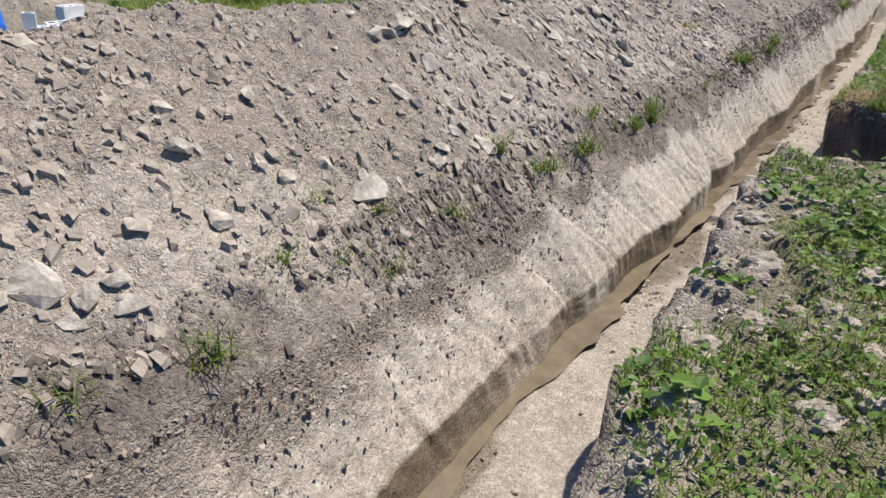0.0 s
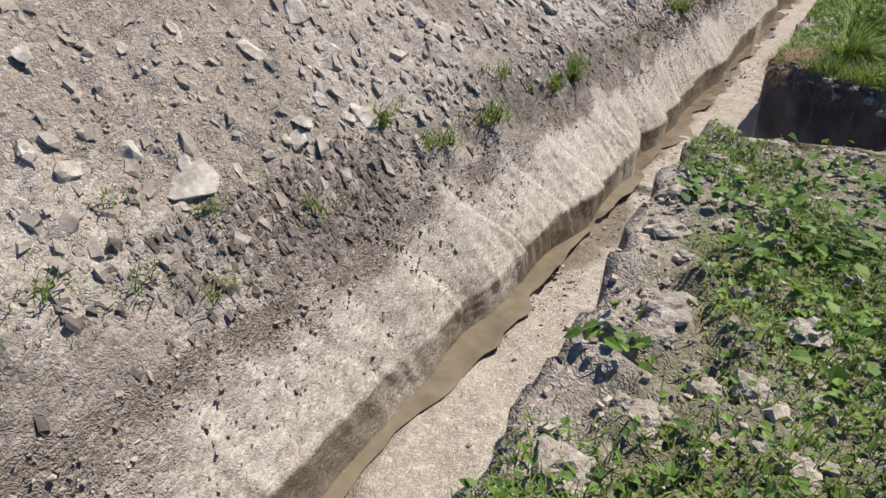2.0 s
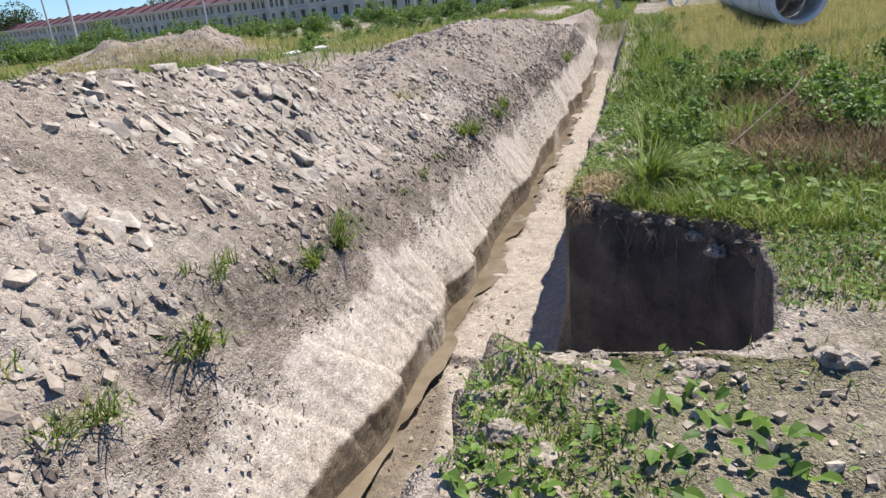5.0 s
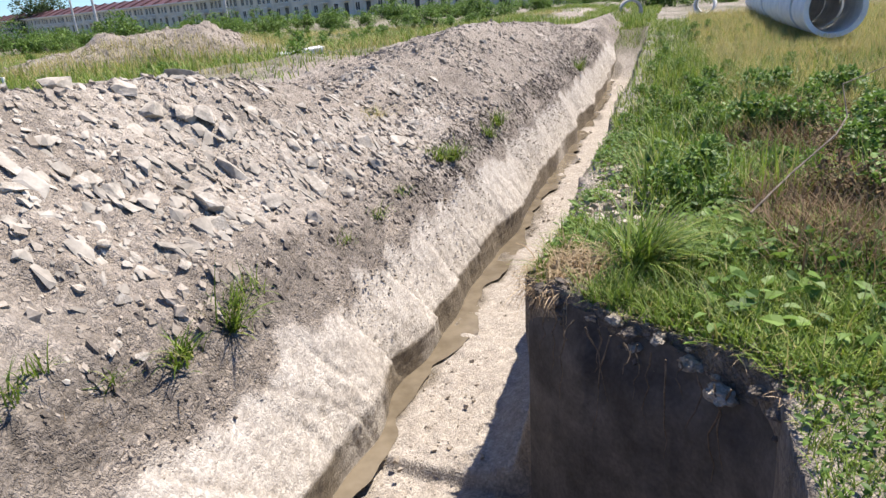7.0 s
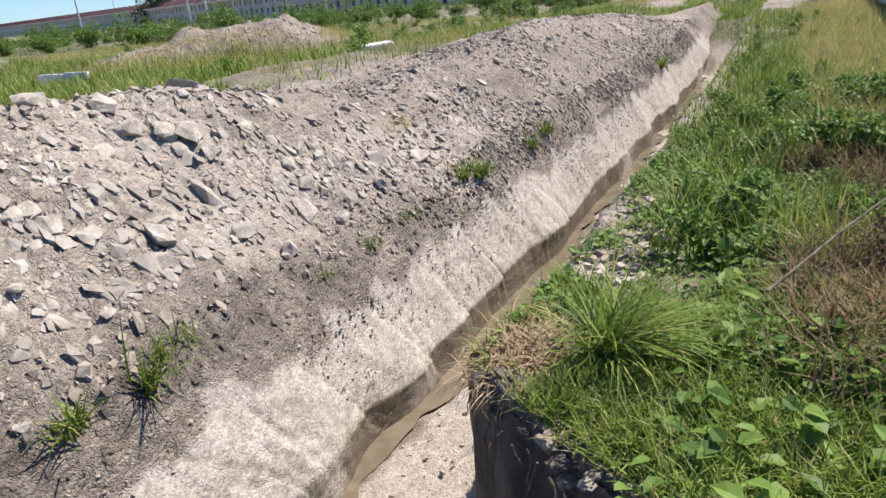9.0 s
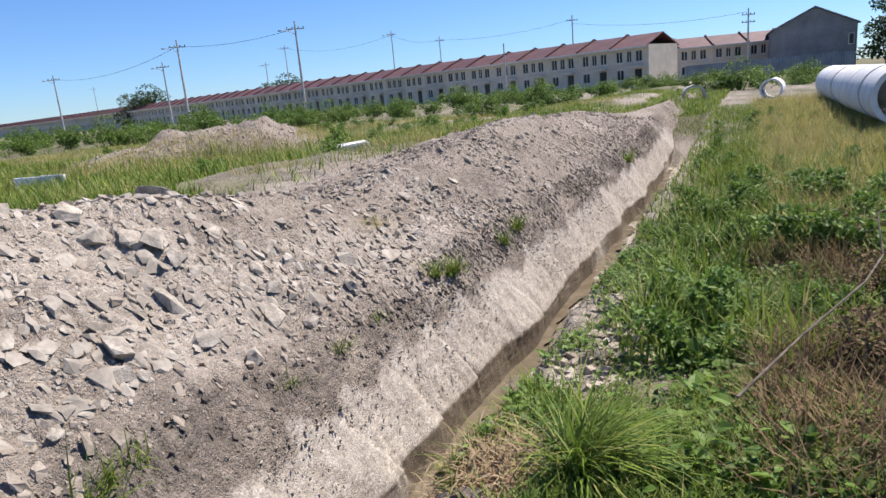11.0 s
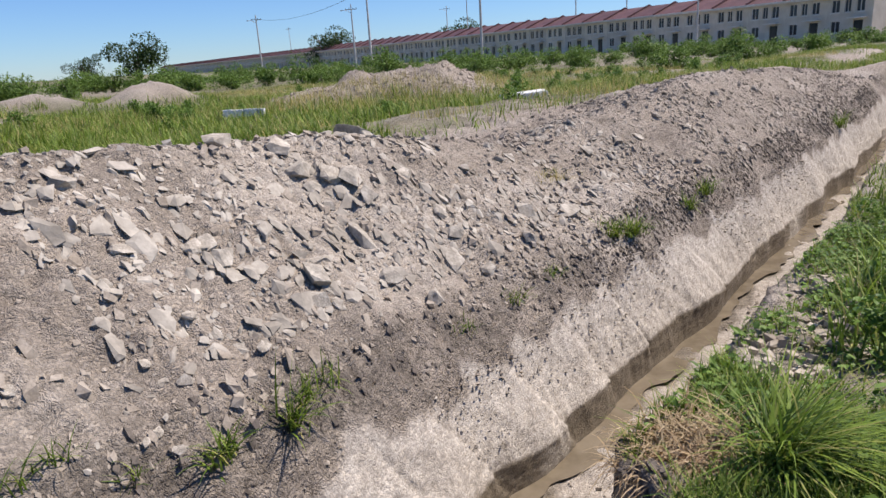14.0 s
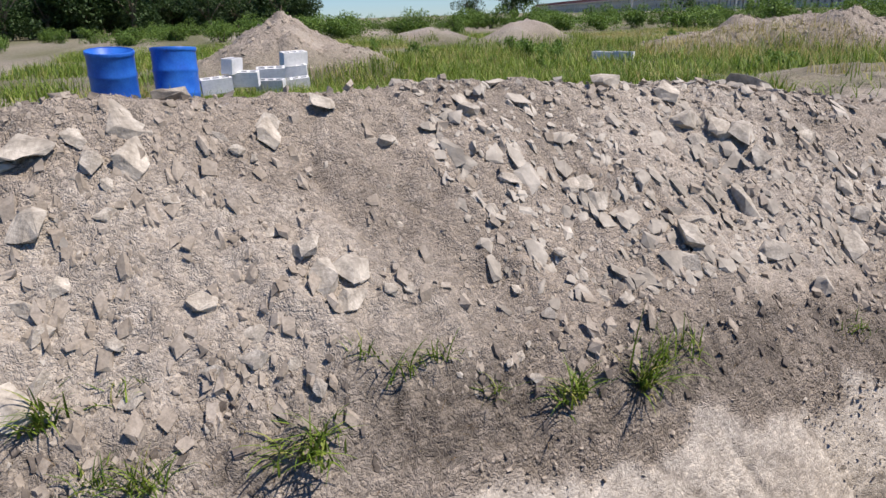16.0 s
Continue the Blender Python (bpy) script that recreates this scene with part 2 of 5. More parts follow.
SOIL = ground_material()
ROCK = mottled("pale rock", (0.30, 0.268, 0.218), (0.52, 0.475, 0.40), 1.6, 14.0, 0.9, 0.008)
CLOD = mottled("clods of soil", (0.28, 0.235, 0.18), (0.46, 0.40, 0.325), 6.0, 60.0, 0.95, 0.003)
CLODS = mottled("dry clods", (0.26, 0.22, 0.17), (0.46, 0.41, 0.33), 3.0, 14.0, 0.95, 0.02)
DARKCLOD = mottled("dark crumbs", (0.09, 0.075, 0.06), (0.2, 0.17, 0.14), 9.0, 60.0, 0.95, 0.003)
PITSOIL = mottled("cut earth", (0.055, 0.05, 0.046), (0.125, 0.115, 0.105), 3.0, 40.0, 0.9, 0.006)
ROOT = mottled("dry roots", (0.10, 0.075, 0.05), (0.19, 0.145, 0.10), 20.0, 80.0)
GRASS = leafy("green grass", (0.06, 0.115, 0.014), (0.235, 0.33, 0.05), (0.40, 0.36, 0.14))
LEAF = leafy("broad leaves", (0.05, 0.115, 0.02), (0.18, 0.29, 0.055))
STRAW = leafy("dry grass", (0.30, 0.25, 0.09), (0.52, 0.45, 0.20), (0.22, 0.30, 0.07), 0.7)
TANGLE = leafy("dry roots", (0.34, 0.24, 0.14), (0.6, 0.47, 0.33), (0.26, 0.17, 0.1), 0.8)
BROWN = leafy("withered weeds", (0.09, 0.06, 0.036), (0.28, 0.19, 0.11), (0.12, 0.16, 0.04), 0.8, 0.2)
BUSH = leafy("bush leaves", (0.055, 0.11, 0.02), (0.17, 0.27, 0.055), None, 0.6, 0.3)
TREE = leafy("tree leaves", (0.018, 0.04, 0.014), (0.055, 0.10, 0.03), None, 0.6, 0.25)
BARK = mottled("bark", (0.10, 0.08, 0.06), (0.22, 0.18, 0.14), 8.0, 50.0)
PLASTER = mottled("cream plaster", (0.60, 0.53, 0.42), (0.74, 0.67, 0.55), 0.6, 9.0, 0.85, 0.004, spread=0.1)
TILES = mottled("maroon roofing", (0.10, 0.05, 0.048), (0.155, 0.08, 0.075), 0.8, 7.0, 0.6, 0.01)
PANE = mottled("dark window glass", (0.02, 0.022, 0.028), (0.05, 0.055, 0.06), 0.7, 5.0, 0.15, 0.001)
TRIM = mottled("pale trim", (0.6, 0.57, 0.5), (0.74, 0.71, 0.65), 2.0, 20.0, 0.7, 0.002, spread=0.08)
CONCRETE = mottled("grey concrete", (0.36, 0.35, 0.33), (0.52, 0.51, 0.48), 5.0, 60.0, 0.85, 0.006)
WHITE = mottled("whitewashed concrete", (0.62, 0.63, 0.63), (0.82, 0.82, 0.80), 1.5, 30.0, 0.75, 0.005, spread=0.12)
GREYWALL = mottled("grey rendered wall", (0.20, 0.205, 0.21), (0.29, 0.29, 0.29), 0.5, 6.0, 0.9, 0.004)
SHEET = mottled("blue grey sheet metal", (0.17, 0.2, 0.24), (0.27, 0.31, 0.35), 1.0, 12.0, 0.5, 0.003, 0.3)
STEEL = mottled("weathered pole", (0.38, 0.38, 0.37), (0.55, 0.55, 0.53), 3.0, 30.0, 0.6, 0.002)
WIRE = mottled("black cable", (0.02, 0.02, 0.022), (0.04, 0.04, 0.042), 5.0, 50.0, 0.6, 0.001)
BLUE = mottled("blue plastic", (0.015, 0.10, 0.48), (0.03, 0.17, 0.62), 4.0, 45.0, 0.38, 0.002, spread=0.15)
HOLE = mottled("rusty metal", (0.05, 0.04, 0.035), (0.1, 0.08, 0.07), 4.0, 30.0)


def water_material():
    m, nt, b = material("muddy water", 0.12)
    col = ramp(nt, noise_node(nt, 3.0), (0.35, (0.13, 0.105, 0.07)), (0.65, (0.20, 0.165, 0.115)))
    nt.links.new(col, b.inputs["Base Color"])
    b.inputs["Specular IOR Level"].default_value = 0.5
    return m


WATER = water_material()


# ---- mesh helpers ----
def from_arrays(name, verts, faces, mat, smooth=False):
    me = bpy.data.meshes.new(name)
    me.from_pydata([tuple(v) for v in np.asarray(verts).tolist()], [], [tuple(f) for f in faces])
    me.materials.append(mat)
    if smooth:
        me.polygons.foreach_set("use_smooth", [True] * len(me.polygons))
    me.update()
    return me


def part(name, bm, mat, parent=None, label="", smooth=False):
    """One mesh object from a bmesh, under a thing or a part."""
    me = bpy.data.meshes.new(name)
    bm.to_mesh(me)
    bm.free()
    me.materials.append(mat)
    if smooth:
        me.polygons.foreach_set("use_smooth", [True] * len(me.polygons))
    ob = new(name, me)
    ob.parent = parent
    return tagged(ob, label)


def empty(name, m=None):
    ob = new(name)
    if m is not None:
        ob.matrix_basis = m
    return ob


def box(bm, x0, x1, y0, y1, z0, z1, bevel=0.0):
    made = bmesh.ops.create_cube(bm, size=1.0, matrix=Matrix.LocRotScale(((x0 + x1) / 2, (y0 + y1) / 2, (z0 + z1) / 2), None, (x1 - x0, y1 - y0, z1 - z0)))
    if bevel:
        edges = {e for v in made["verts"] for e in v.link_edges}
        bmesh.ops.bevel(bm, geom=list(edges), offset=bevel, segments=2, affect="EDGES")
    return bm


def boxed(*size, bevel=0.0):
    return box(bmesh.new(), *size, bevel=bevel)


def tube(bm, path, radii, sides=6, cap=True):
    rings = []
    for n, (p, r) in enumerate(zip(path, radii)):
        p = Vector(p)
        d = (Vector(path[min(n + 1, len(path) - 1)]) - Vector(path[max(n - 1, 0)])).normalized()
        a = d.orthogonal().normalized() if n == 0 else (a - d * a.dot(d)).normalized()
        c = d.cross(a)
        rings.append([bm.verts.new(p + r * (math.cos(t) * a + math.sin(t) * c)) for t in (2 * math.pi * s / sides for s in range(sides))])
    for lo, hi in zip(rings, rings[1:]):
        for s in range(sides):
            bm.faces.new((lo[s], lo[(s + 1) % sides], hi[(s + 1) % sides], hi[s]))
    if cap:
        bm.faces.new(rings[0][::-1])
        bm.faces.new(rings[-1])
    return bm


def lathe(bm, profile, sides=28):
    """A turned shape from (radius, height) pairs."""
    rings = [[bm.verts.new((r * math.cos(t), r * math.sin(t), z)) for t in (2 * math.pi * s / sides for s in range(sides))] for r, z in profile]
    for lo, hi in zip(rings, rings[1:]):
        for s in range(sides):
            bm.faces.new((lo[s], lo[(s + 1) % sides], hi[(s + 1) % sides], hi[s]))
    return bm


rng = np.random.default_rng(4)


def blades(roots, length, width, lean, droop, segs=3, heading=None):
    """Verts and faces of curved tapering blades. roots: (n, 3); the rest scalars or arrays of n."""
    n = len(roots)
    length, width, lean, droop = (np.broadcast_to(np.asarray(a, float), n) for a in (length, width, lean, droop))
    th = rng.uniform(0, 2 * math.pi, n) if heading is None else heading
    out = np.stack([np.cos(th), np.sin(th), 0 * th], 1)
    side = np.stack([-np.sin(th), np.cos(th), 0 * th], 1)
    pos, tilt = np.array(roots, float), lean.copy()
    rows = []
    for s in range(segs + 1):
        w = width * (1 - (s / segs) ** 1.6) * 0.5
        if s < segs:
            rows += [pos - side * w[:, None], pos + side * w[:, None]]
        else:
            rows += [pos]
        step = (length / segs)[:, None]
        pos = pos + step * (out * np.sin(tilt)[:, None] + np.array([0, 0, 1.0]) * np.cos(tilt)[:, None])
        tilt = tilt + droop / segs
    verts = np.stack(rows, 1)
    k = 2 * segs + 1
    base = (np.arange(n) * k)[:, None]
    quads = []
    for s in range(segs - 1):
        quads.append(base + [2 * s, 2 * s + 1, 2 * s + 3, 2 * s + 2])
    tip = base + [2 * segs - 2, 2 * segs - 1, 2 * segs]
    faces = [tuple(f) for q in quads for f in q.tolist()] + [tuple(f) for f in tip.tolist()]
    return verts.reshape(-1, 3), faces


def leaves(roots, size, tilt, shape=0.85):
    """Broad pointed leaves, folded along the middle."""
    n = len(roots)
    size = np.broadcast_to(np.asarray(size, float), n)[:, None]
    th, ti = rng.uniform(0, 2 * math.pi, n), rng.normal(0.0, tilt, n)
    ax = np.stack([np.cos(th) * np.cos(ti), np.sin(th) * np.cos(ti), np.sin(ti)], 1)
    sd = np.stack([-np.sin(th), np.cos(th), rng.normal(0, 0.25, n)], 1)
    up = np.cross(ax, sd)
    c = np.asarray(roots, float)
    pts = [c, c + size * (0.25 * ax + 0.42 * shape * sd + 0.1 * up), c + size * (0.7 * ax + 0.3 * shape * sd + 0.08 * up), c + size * (1.05 * ax - 0.06 * up),
           c + size * (0.7 * ax - 0.3 * shape * sd + 0.08 * up), c + size * (0.25 * ax - 0.42 * shape * sd + 0.1 * up), c + size * 0.5 * ax]
    verts = np.stack(pts, 1).reshape(-1, 3)
    base = (np.arange(n) * 7)[:, None]
    faces = [tuple(f) for q in ([0, 1, 6], [1, 2, 6], [2, 3, 6], [3, 4, 6], [4, 5, 6], [5, 0, 6]) for f in (base + q).tolist()]
    return verts, faces


def joined(*pieces):
    vs, fs, n = [], [], 0
    for v, f in pieces:
        vs.append(np.asarray(v))
        fs += [tuple(i + n for i in q) for q in f]
        n += len(v)
    return np.concatenate(vs), fs


def places(us, vs, level):
    z = level(us, vs)
    return np.stack([U[0] * us + V[0] * vs, U[1] * us + V[1] * vs, z], 1)


# ---- the ground: one sheet with the trench and the pit cut into it ----
def spread(*stretches):
    out = []
    for a, b, step in stretches:
        out.append(np.arange(a, b - step * 0.3, step))
    return np.unique(np.round(np.concatenate(out), 4))


def build_ground():
    far = np.array([1.5, 3, 6, 12, 25, 50, 100, 200, 400, 900, 2000, 4500])
    us = np.concatenate([-3 - far[::-1], spread((-3, 1.5, 0.09), (1.5, 5.88, 0.032), (5.88, 6.1, 0.02), (6.1, 8.7, 0.032), (8.7, 8.98, 0.02), (8.98, 13, 0.036), (13, 17, 0.05), (17, 28, 0.1), (28, 39, 0.16), (39, 50, 0.5)), 50 + far])
    vl = np.concatenate([-30 - far[::-1], spread((-30, -25, 0.4), (-25, -11.4, 0.17), (-11.4, -6.4, 0.12), (-6.4, -5.3, 0.04), (-5.3, -2.65, 0.026))])
    slope, bed, wall = np.linspace(0, 1, 60), np.linspace(0, 1, 26)[1:], np.linspace(0, 1, 22)[1:]
    top = np.concatenate([np.linspace(0, 0.6, 64)[1:] ** 1.0, np.linspace(0.6, 1, 14)[1:]])
    vr = 6.0 + np.concatenate([[0.4, 0.8], far])
    u = us[:, None]
    lip, bed_z, ve, pit = lip_level(u), floor_level(u), edge_line(u), in_pit(u)
    rows_v, rows_z, soils = [], [], []

    def add(v, z, r=0.0, g=0.0, b=0.0, a=0.0):
        v = np.broadcast_to(v, np.broadcast(v, z).shape)
        rows_v.append(v)
        rows_z.append(np.broadcast_to(z, v.shape))
        soils.append(np.stack([np.broadcast_to(c, v.shape) for c in (r, g, b, a)], -1))

    v = vl[None, :]
    z = spoil_level(u, v)
    brow = np.exp(-((v + 2.83) / 0.21) ** 2) * sstep(-0.5, 0.5, 0.1 + fbm(u * 1.9, v * 1.9, octaves=4, seed=41)) * 0.72
    patch = 0.35 * sstep(0.15, 0.6, fbm(u * 0.8, v * 0.8, octaves=3, seed=42)) * (v > -6)
    field = sstep(6.6, 7.6, -v + 0.6 * fbm(u * 0.6, v * 0.6, octaves=2, seed=43)) * np.clip(0.75 + 0.6 * fbm(u * 0.25, v * 0.25, octaves=3, seed=44), 0, 1)
    x, y = U[0] * u + V[0] * v, U[1] * u + V[1] * v
    bare = np.zeros(z.shape)
    for hx, hy, hz, r in HEAPS:
        bare = np.maximum(bare, np.clip(1.6 - 1.7 * np.hypot(x - hx, y - hy) / r, 0, 1))
    pale = 0.35 * sstep(0.1, 0.5, fbm(u * 0.5, v * 0.9, octaves=2, seed=45))
    add(v, z, pale, np.clip(brow + patch, 0, 1), 0.0, field * (1 - bare))

    # the pale cut slope, scored by the digger's bucket, with an undercut foot
    s = slope[None, :]
    skew = u - 0.55 * s
    score = 0.03 * fbm(skew * 1.3, s * 1.8, octaves=4, seed=51) - 0.014 * np.abs(fbm(skew * 6, s * 1.3, octaves=2, seed=52)) + 0.009 * (0.4 - np.abs(fbm(u * 9, s * 12, octaves=2, seed=53))) + 0.004 * vnoise(u * 24, s * 30, seed=65) - 0.012 * np.abs(fbm(skew * 13, s * 0.8, octaves=2, seed=67))
    swing = skew / 1.05 + 0.35 * vnoise(skew * 0.5, s * 1.5, seed=60)
    bays = 0.03 * lattice(np.floor(swing).astype(np.int64), 0, 0, 54) + 0.05 * ((swing % 1) ** 0.4 - 0.7)
    foot_v = -2.24 + 0.10 * fbm(u * 0.8, 3.0, octaves=2, seed=55)
    knee = 0.68 + 0.05 * fbm(u * 1.1, 9.0, octaves=2, seed=56)
    vv = -2.65 + (foot_v + 2.65) * np.clip(s / knee, 0, 1) - 0.02 * sstep(knee, 1, s)
    fade = np.sin(np.clip(s, 0, 1) * math.pi) ** 0.5
    vv = vv + (score + bays) * fade
    zz = spoil_level(u, -2.65 + 0 * s) * (1 - sstep(0, 0.12, s)) + lip * sstep(0, 0.12, s) + (bed_z - lip) * s
    edge = fbm(u * 3.0, s * 3.0, octaves=4, seed=57)
    reach = np.interp(u, [1, 3, 7, 11], [0.5, 0.22, 0.2, 0.14])
    pale = sstep(0.03, reach, s + 0.12 * edge) * (1 - sstep(35, 37, u))
    damp = sstep(knee - 0.03, knee + 0.02, s + 0.015 * edge) * sstep(-0.35, 0.0, fbm(u * 0.6, 1.0, octaves=2, seed=58) + 0.25)
    gouge = (swing % 1 < 0.07) * sstep(0.2, 0.5, vnoise(np.floor(swing) * 3.7, s * 3.0, seed=66) + 0.35)
    shade = 0.42 * (1 - pale) + 0.4 * gouge * pale + 0.18 * sstep(0.3, 0.7, fbm(skew * 4, s * 1.2, octaves=4, seed=59)) * pale
    add(vv, zz, pale, np.clip(shade, 0, 1), damp)

    # the bed
    s = bed[None, :]
    start, end = vv[:, -1:], ve - 0.22 * (1 - pit)
    v = start + (end - start) * s
    z = bed_z - 0.10 * pit + 0.035 * fbm(u * 1.4, v * 1.4, octaves=3, seed=61) + 0.012 * fbm(u * 9, v * 9, octaves=2, seed=62) + 0.10 * sstep(0.75, 1, s) * (1 - pit)
    damp = (1 - sstep(0.16, 0.24, (v - start) + 0.16 * fbm(u * 1.3, v * 1.3, octaves=3, seed=63))) * sstep(-0.35, 0.0, fbm(u * 0.6, 1.0, octaves=2, seed=58) + 0.25)
    past = sstep(35, 37, u)
    # pit bed coloured darker from v = -1.5 on, deepening the bank's shadow there
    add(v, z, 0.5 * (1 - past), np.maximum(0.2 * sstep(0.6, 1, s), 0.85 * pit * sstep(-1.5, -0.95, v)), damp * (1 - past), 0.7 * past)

    # the grassy side's wall
    s = wall[None, :]
    z0, z1 = z[:, -1:], grass_level(u, ve)
    v = end + (ve - end) * s ** 0.7 + 0.04 * fbm(u * 3, s * 3, octaves=3, seed=71) * np.sin(s * math.pi)
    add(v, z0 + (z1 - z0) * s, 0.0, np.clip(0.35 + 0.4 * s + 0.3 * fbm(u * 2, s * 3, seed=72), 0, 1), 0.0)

    # the grassy side
    v = ve + (6.0 - ve) * top[None, :]
    cover = np.clip(0.55 + 0.55 * fbm(u * 0.8, v * 0.8, octaves=3, seed=73), 0, 1) * sstep(0.05, 0.5, v - ve)
    add(v, grass_level(u, v), 0.3 * (1 - cover), 0.15, 0.0, cover)
    v = vr[None, :] + 0 * u
    add(v, grass_level(u, v), 0.0, 0.1, 0.0, 0.95)

    vs, zs, mask = np.concatenate(rows_v, 1), np.concatenate(rows_z, 1), np.concatenate(soils, 1)
    n, m = vs.shape
    uu = np.broadcast_to(u, vs.shape)
    verts = np.stack([U[0] * uu + V[0] * vs, U[1] * uu + V[1] * vs, zs], -1).reshape(-1, 3)
    i = (np.arange(n - 1)[:, None] * m + np.arange(m - 1)[None, :]).reshape(-1)
    faces = np.stack([i, i + 1, i + m + 1, i + m], 1)[:, ::-1]
    me = bpy.data.meshes.new("ground")
    me.vertices.add(len(verts))
    me.vertices.foreach_set("co", verts.ravel())
    me.loops.add(faces.size)
    me.loops.foreach_set("vertex_index", faces.ravel().astype(np.int32))
    me.polygons.add(len(faces))
    me.polygons.foreach_set("loop_start", np.arange(0, faces.size, 4, dtype=np.int32))
    me.polygons.foreach_set("use_smooth", np.ones(len(faces), dtype=bool))
    me.update(calc_edges=True)
    layer = me.color_attributes.new("soils", "FLOAT_COLOR", "POINT")
    layer.data.foreach_set("color", np.clip(mask, 0, 1).reshape(-1).astype(np.float32))
    me.materials.append(SOIL)
    ob = new("ground", me)
    return tagged(ob, "bare grey spoil, pale cut trench and grassy turf", "ground", kind="structure")


ground = build_ground()


# ---- muddy water along the foot of the slope ----
def build_water():
    us = np.arange(1.5, 33.5, 0.08)
    lvl = floor_level(us) + 0.028
    left = -2.5 + 0 * us
    right = -2.02 + 0.14 * fbm(us * 0.9, 4.0, octaves=3, seed=81) + 0.05 * vnoise(us * 5, 2.0, seed=82)
    rows = [np.stack([U[0] * us + V[0] * v, U[1] * us + V[1] * v, lvl], 1) for v in (left, (left + right) / 2, right)]
    n = len(us)
    verts = np.concatenate(rows)
    faces = [(r * n + i, (r + 1) * n + i, (r + 1) * n + i + 1, r * n + i + 1) for r in (0, 1) for i in range(n - 1)]
    ob = new("water", from_arrays("water", verts, faces, WATER, True))
    return tagged(ob, "shallow brown muddy water in the trench", "water", kind="structure")


build_water()


# ---- rocks ----
def rock_mesh(seed, flat, mat=ROCK, corners=13, name="rock"):
    r = random.Random(seed)
    bm = bmesh.new()
    for _ in range(corners):
        p = Vector((r.gauss(0, 1), r.gauss(0, 1), r.gauss(0, 1))).normalized()
        k = r.uniform(0.72, 1.0)
        bm.verts.new((p.x * 0.5 * k, p.y * 0.37 * k, p.z * 0.37 * flat * k))
    hull = bmesh.ops.convex_hull(bm, input=bm.verts[:])
    bmesh.ops.delete(bm, geom=[g for g in hull["geom_interior"] if isinstance(g, bmesh.types.BMVert)], context="VERTS")
    bmesh.ops.dissolve_limit(bm, angle_limit=0.25, verts=bm.verts[:], edges=bm.edges[:])
    bmesh.ops.bevel(bm, geom=bm.edges[:], offset=0.010, segments=1, affect="EDGES", clamp_overlap=True)
    bmesh.ops.triangulate(bm, faces=bm.faces[:])
    bmesh.ops.subdivide_edges(bm, edges=[e for e in bm.edges if e.calc_length() > 0.16], cuts=1)
    for v in bm.verts:
        v.co += 0.035 * noise.noise_vector(v.co * 5 + Vector((seed, 0, 0))) + 0.018 * noise.noise_vector(v.co * 14 + Vector((0, seed, 0)))
    me = bpy.data.meshes.new(name)
    bm.to_mesh(me)
    bm.free()
    me.materials.append(mat)
    return me


ROCKS = [rock_mesh(s, f) for s, f in enumerate((0.9, 0.5, 0.7, 0.35, 0.55, 0.8, 0.45, 0.65, 0.4, 0.75, 0.55, 0.45))]


def facing(u, v):
    """The ground's upward normal on the spoil side."""
    e = 0.12
    if v < -2.65:
        z = [float(spoil_level(a, b)) for a, b in ((u + e, v), (u - e, v), (u, v + e), (u, v - e))]
    else:
        return Vector((0, 0, 1))
    n = Vector((0, 0, 1)) - W((z[0] - z[1]) / (2 * e), (z[2] - z[3]) / (2 * e))
    return n.normalized()


def rock(u, v, size, turn=0.0, tip=0.0, kind=0, sunk=0.25, z=None, label="pale grey angular rock half bedded in spoil"):
    n = facing(u, v)
    rot = n.to_track_quat("Z", "Y").to_matrix().to_4x4() @ pose(0, 0, 0, tip, 0, turn)
    me = ROCKS[kind % len(ROCKS)]
    ob = new("rock", me)
    thick = 0.37 * 0.5 * size
    level = ground_at(u, v) if z is None else z
    ob.matrix_basis = Matrix.Translation(W(u, v, level) + n * thick * (0.5 - sunk)) @ rot @ Matrix.Scale(size, 4)
    return tagged(ob, label, "rock", "rocks on the spoil bank")


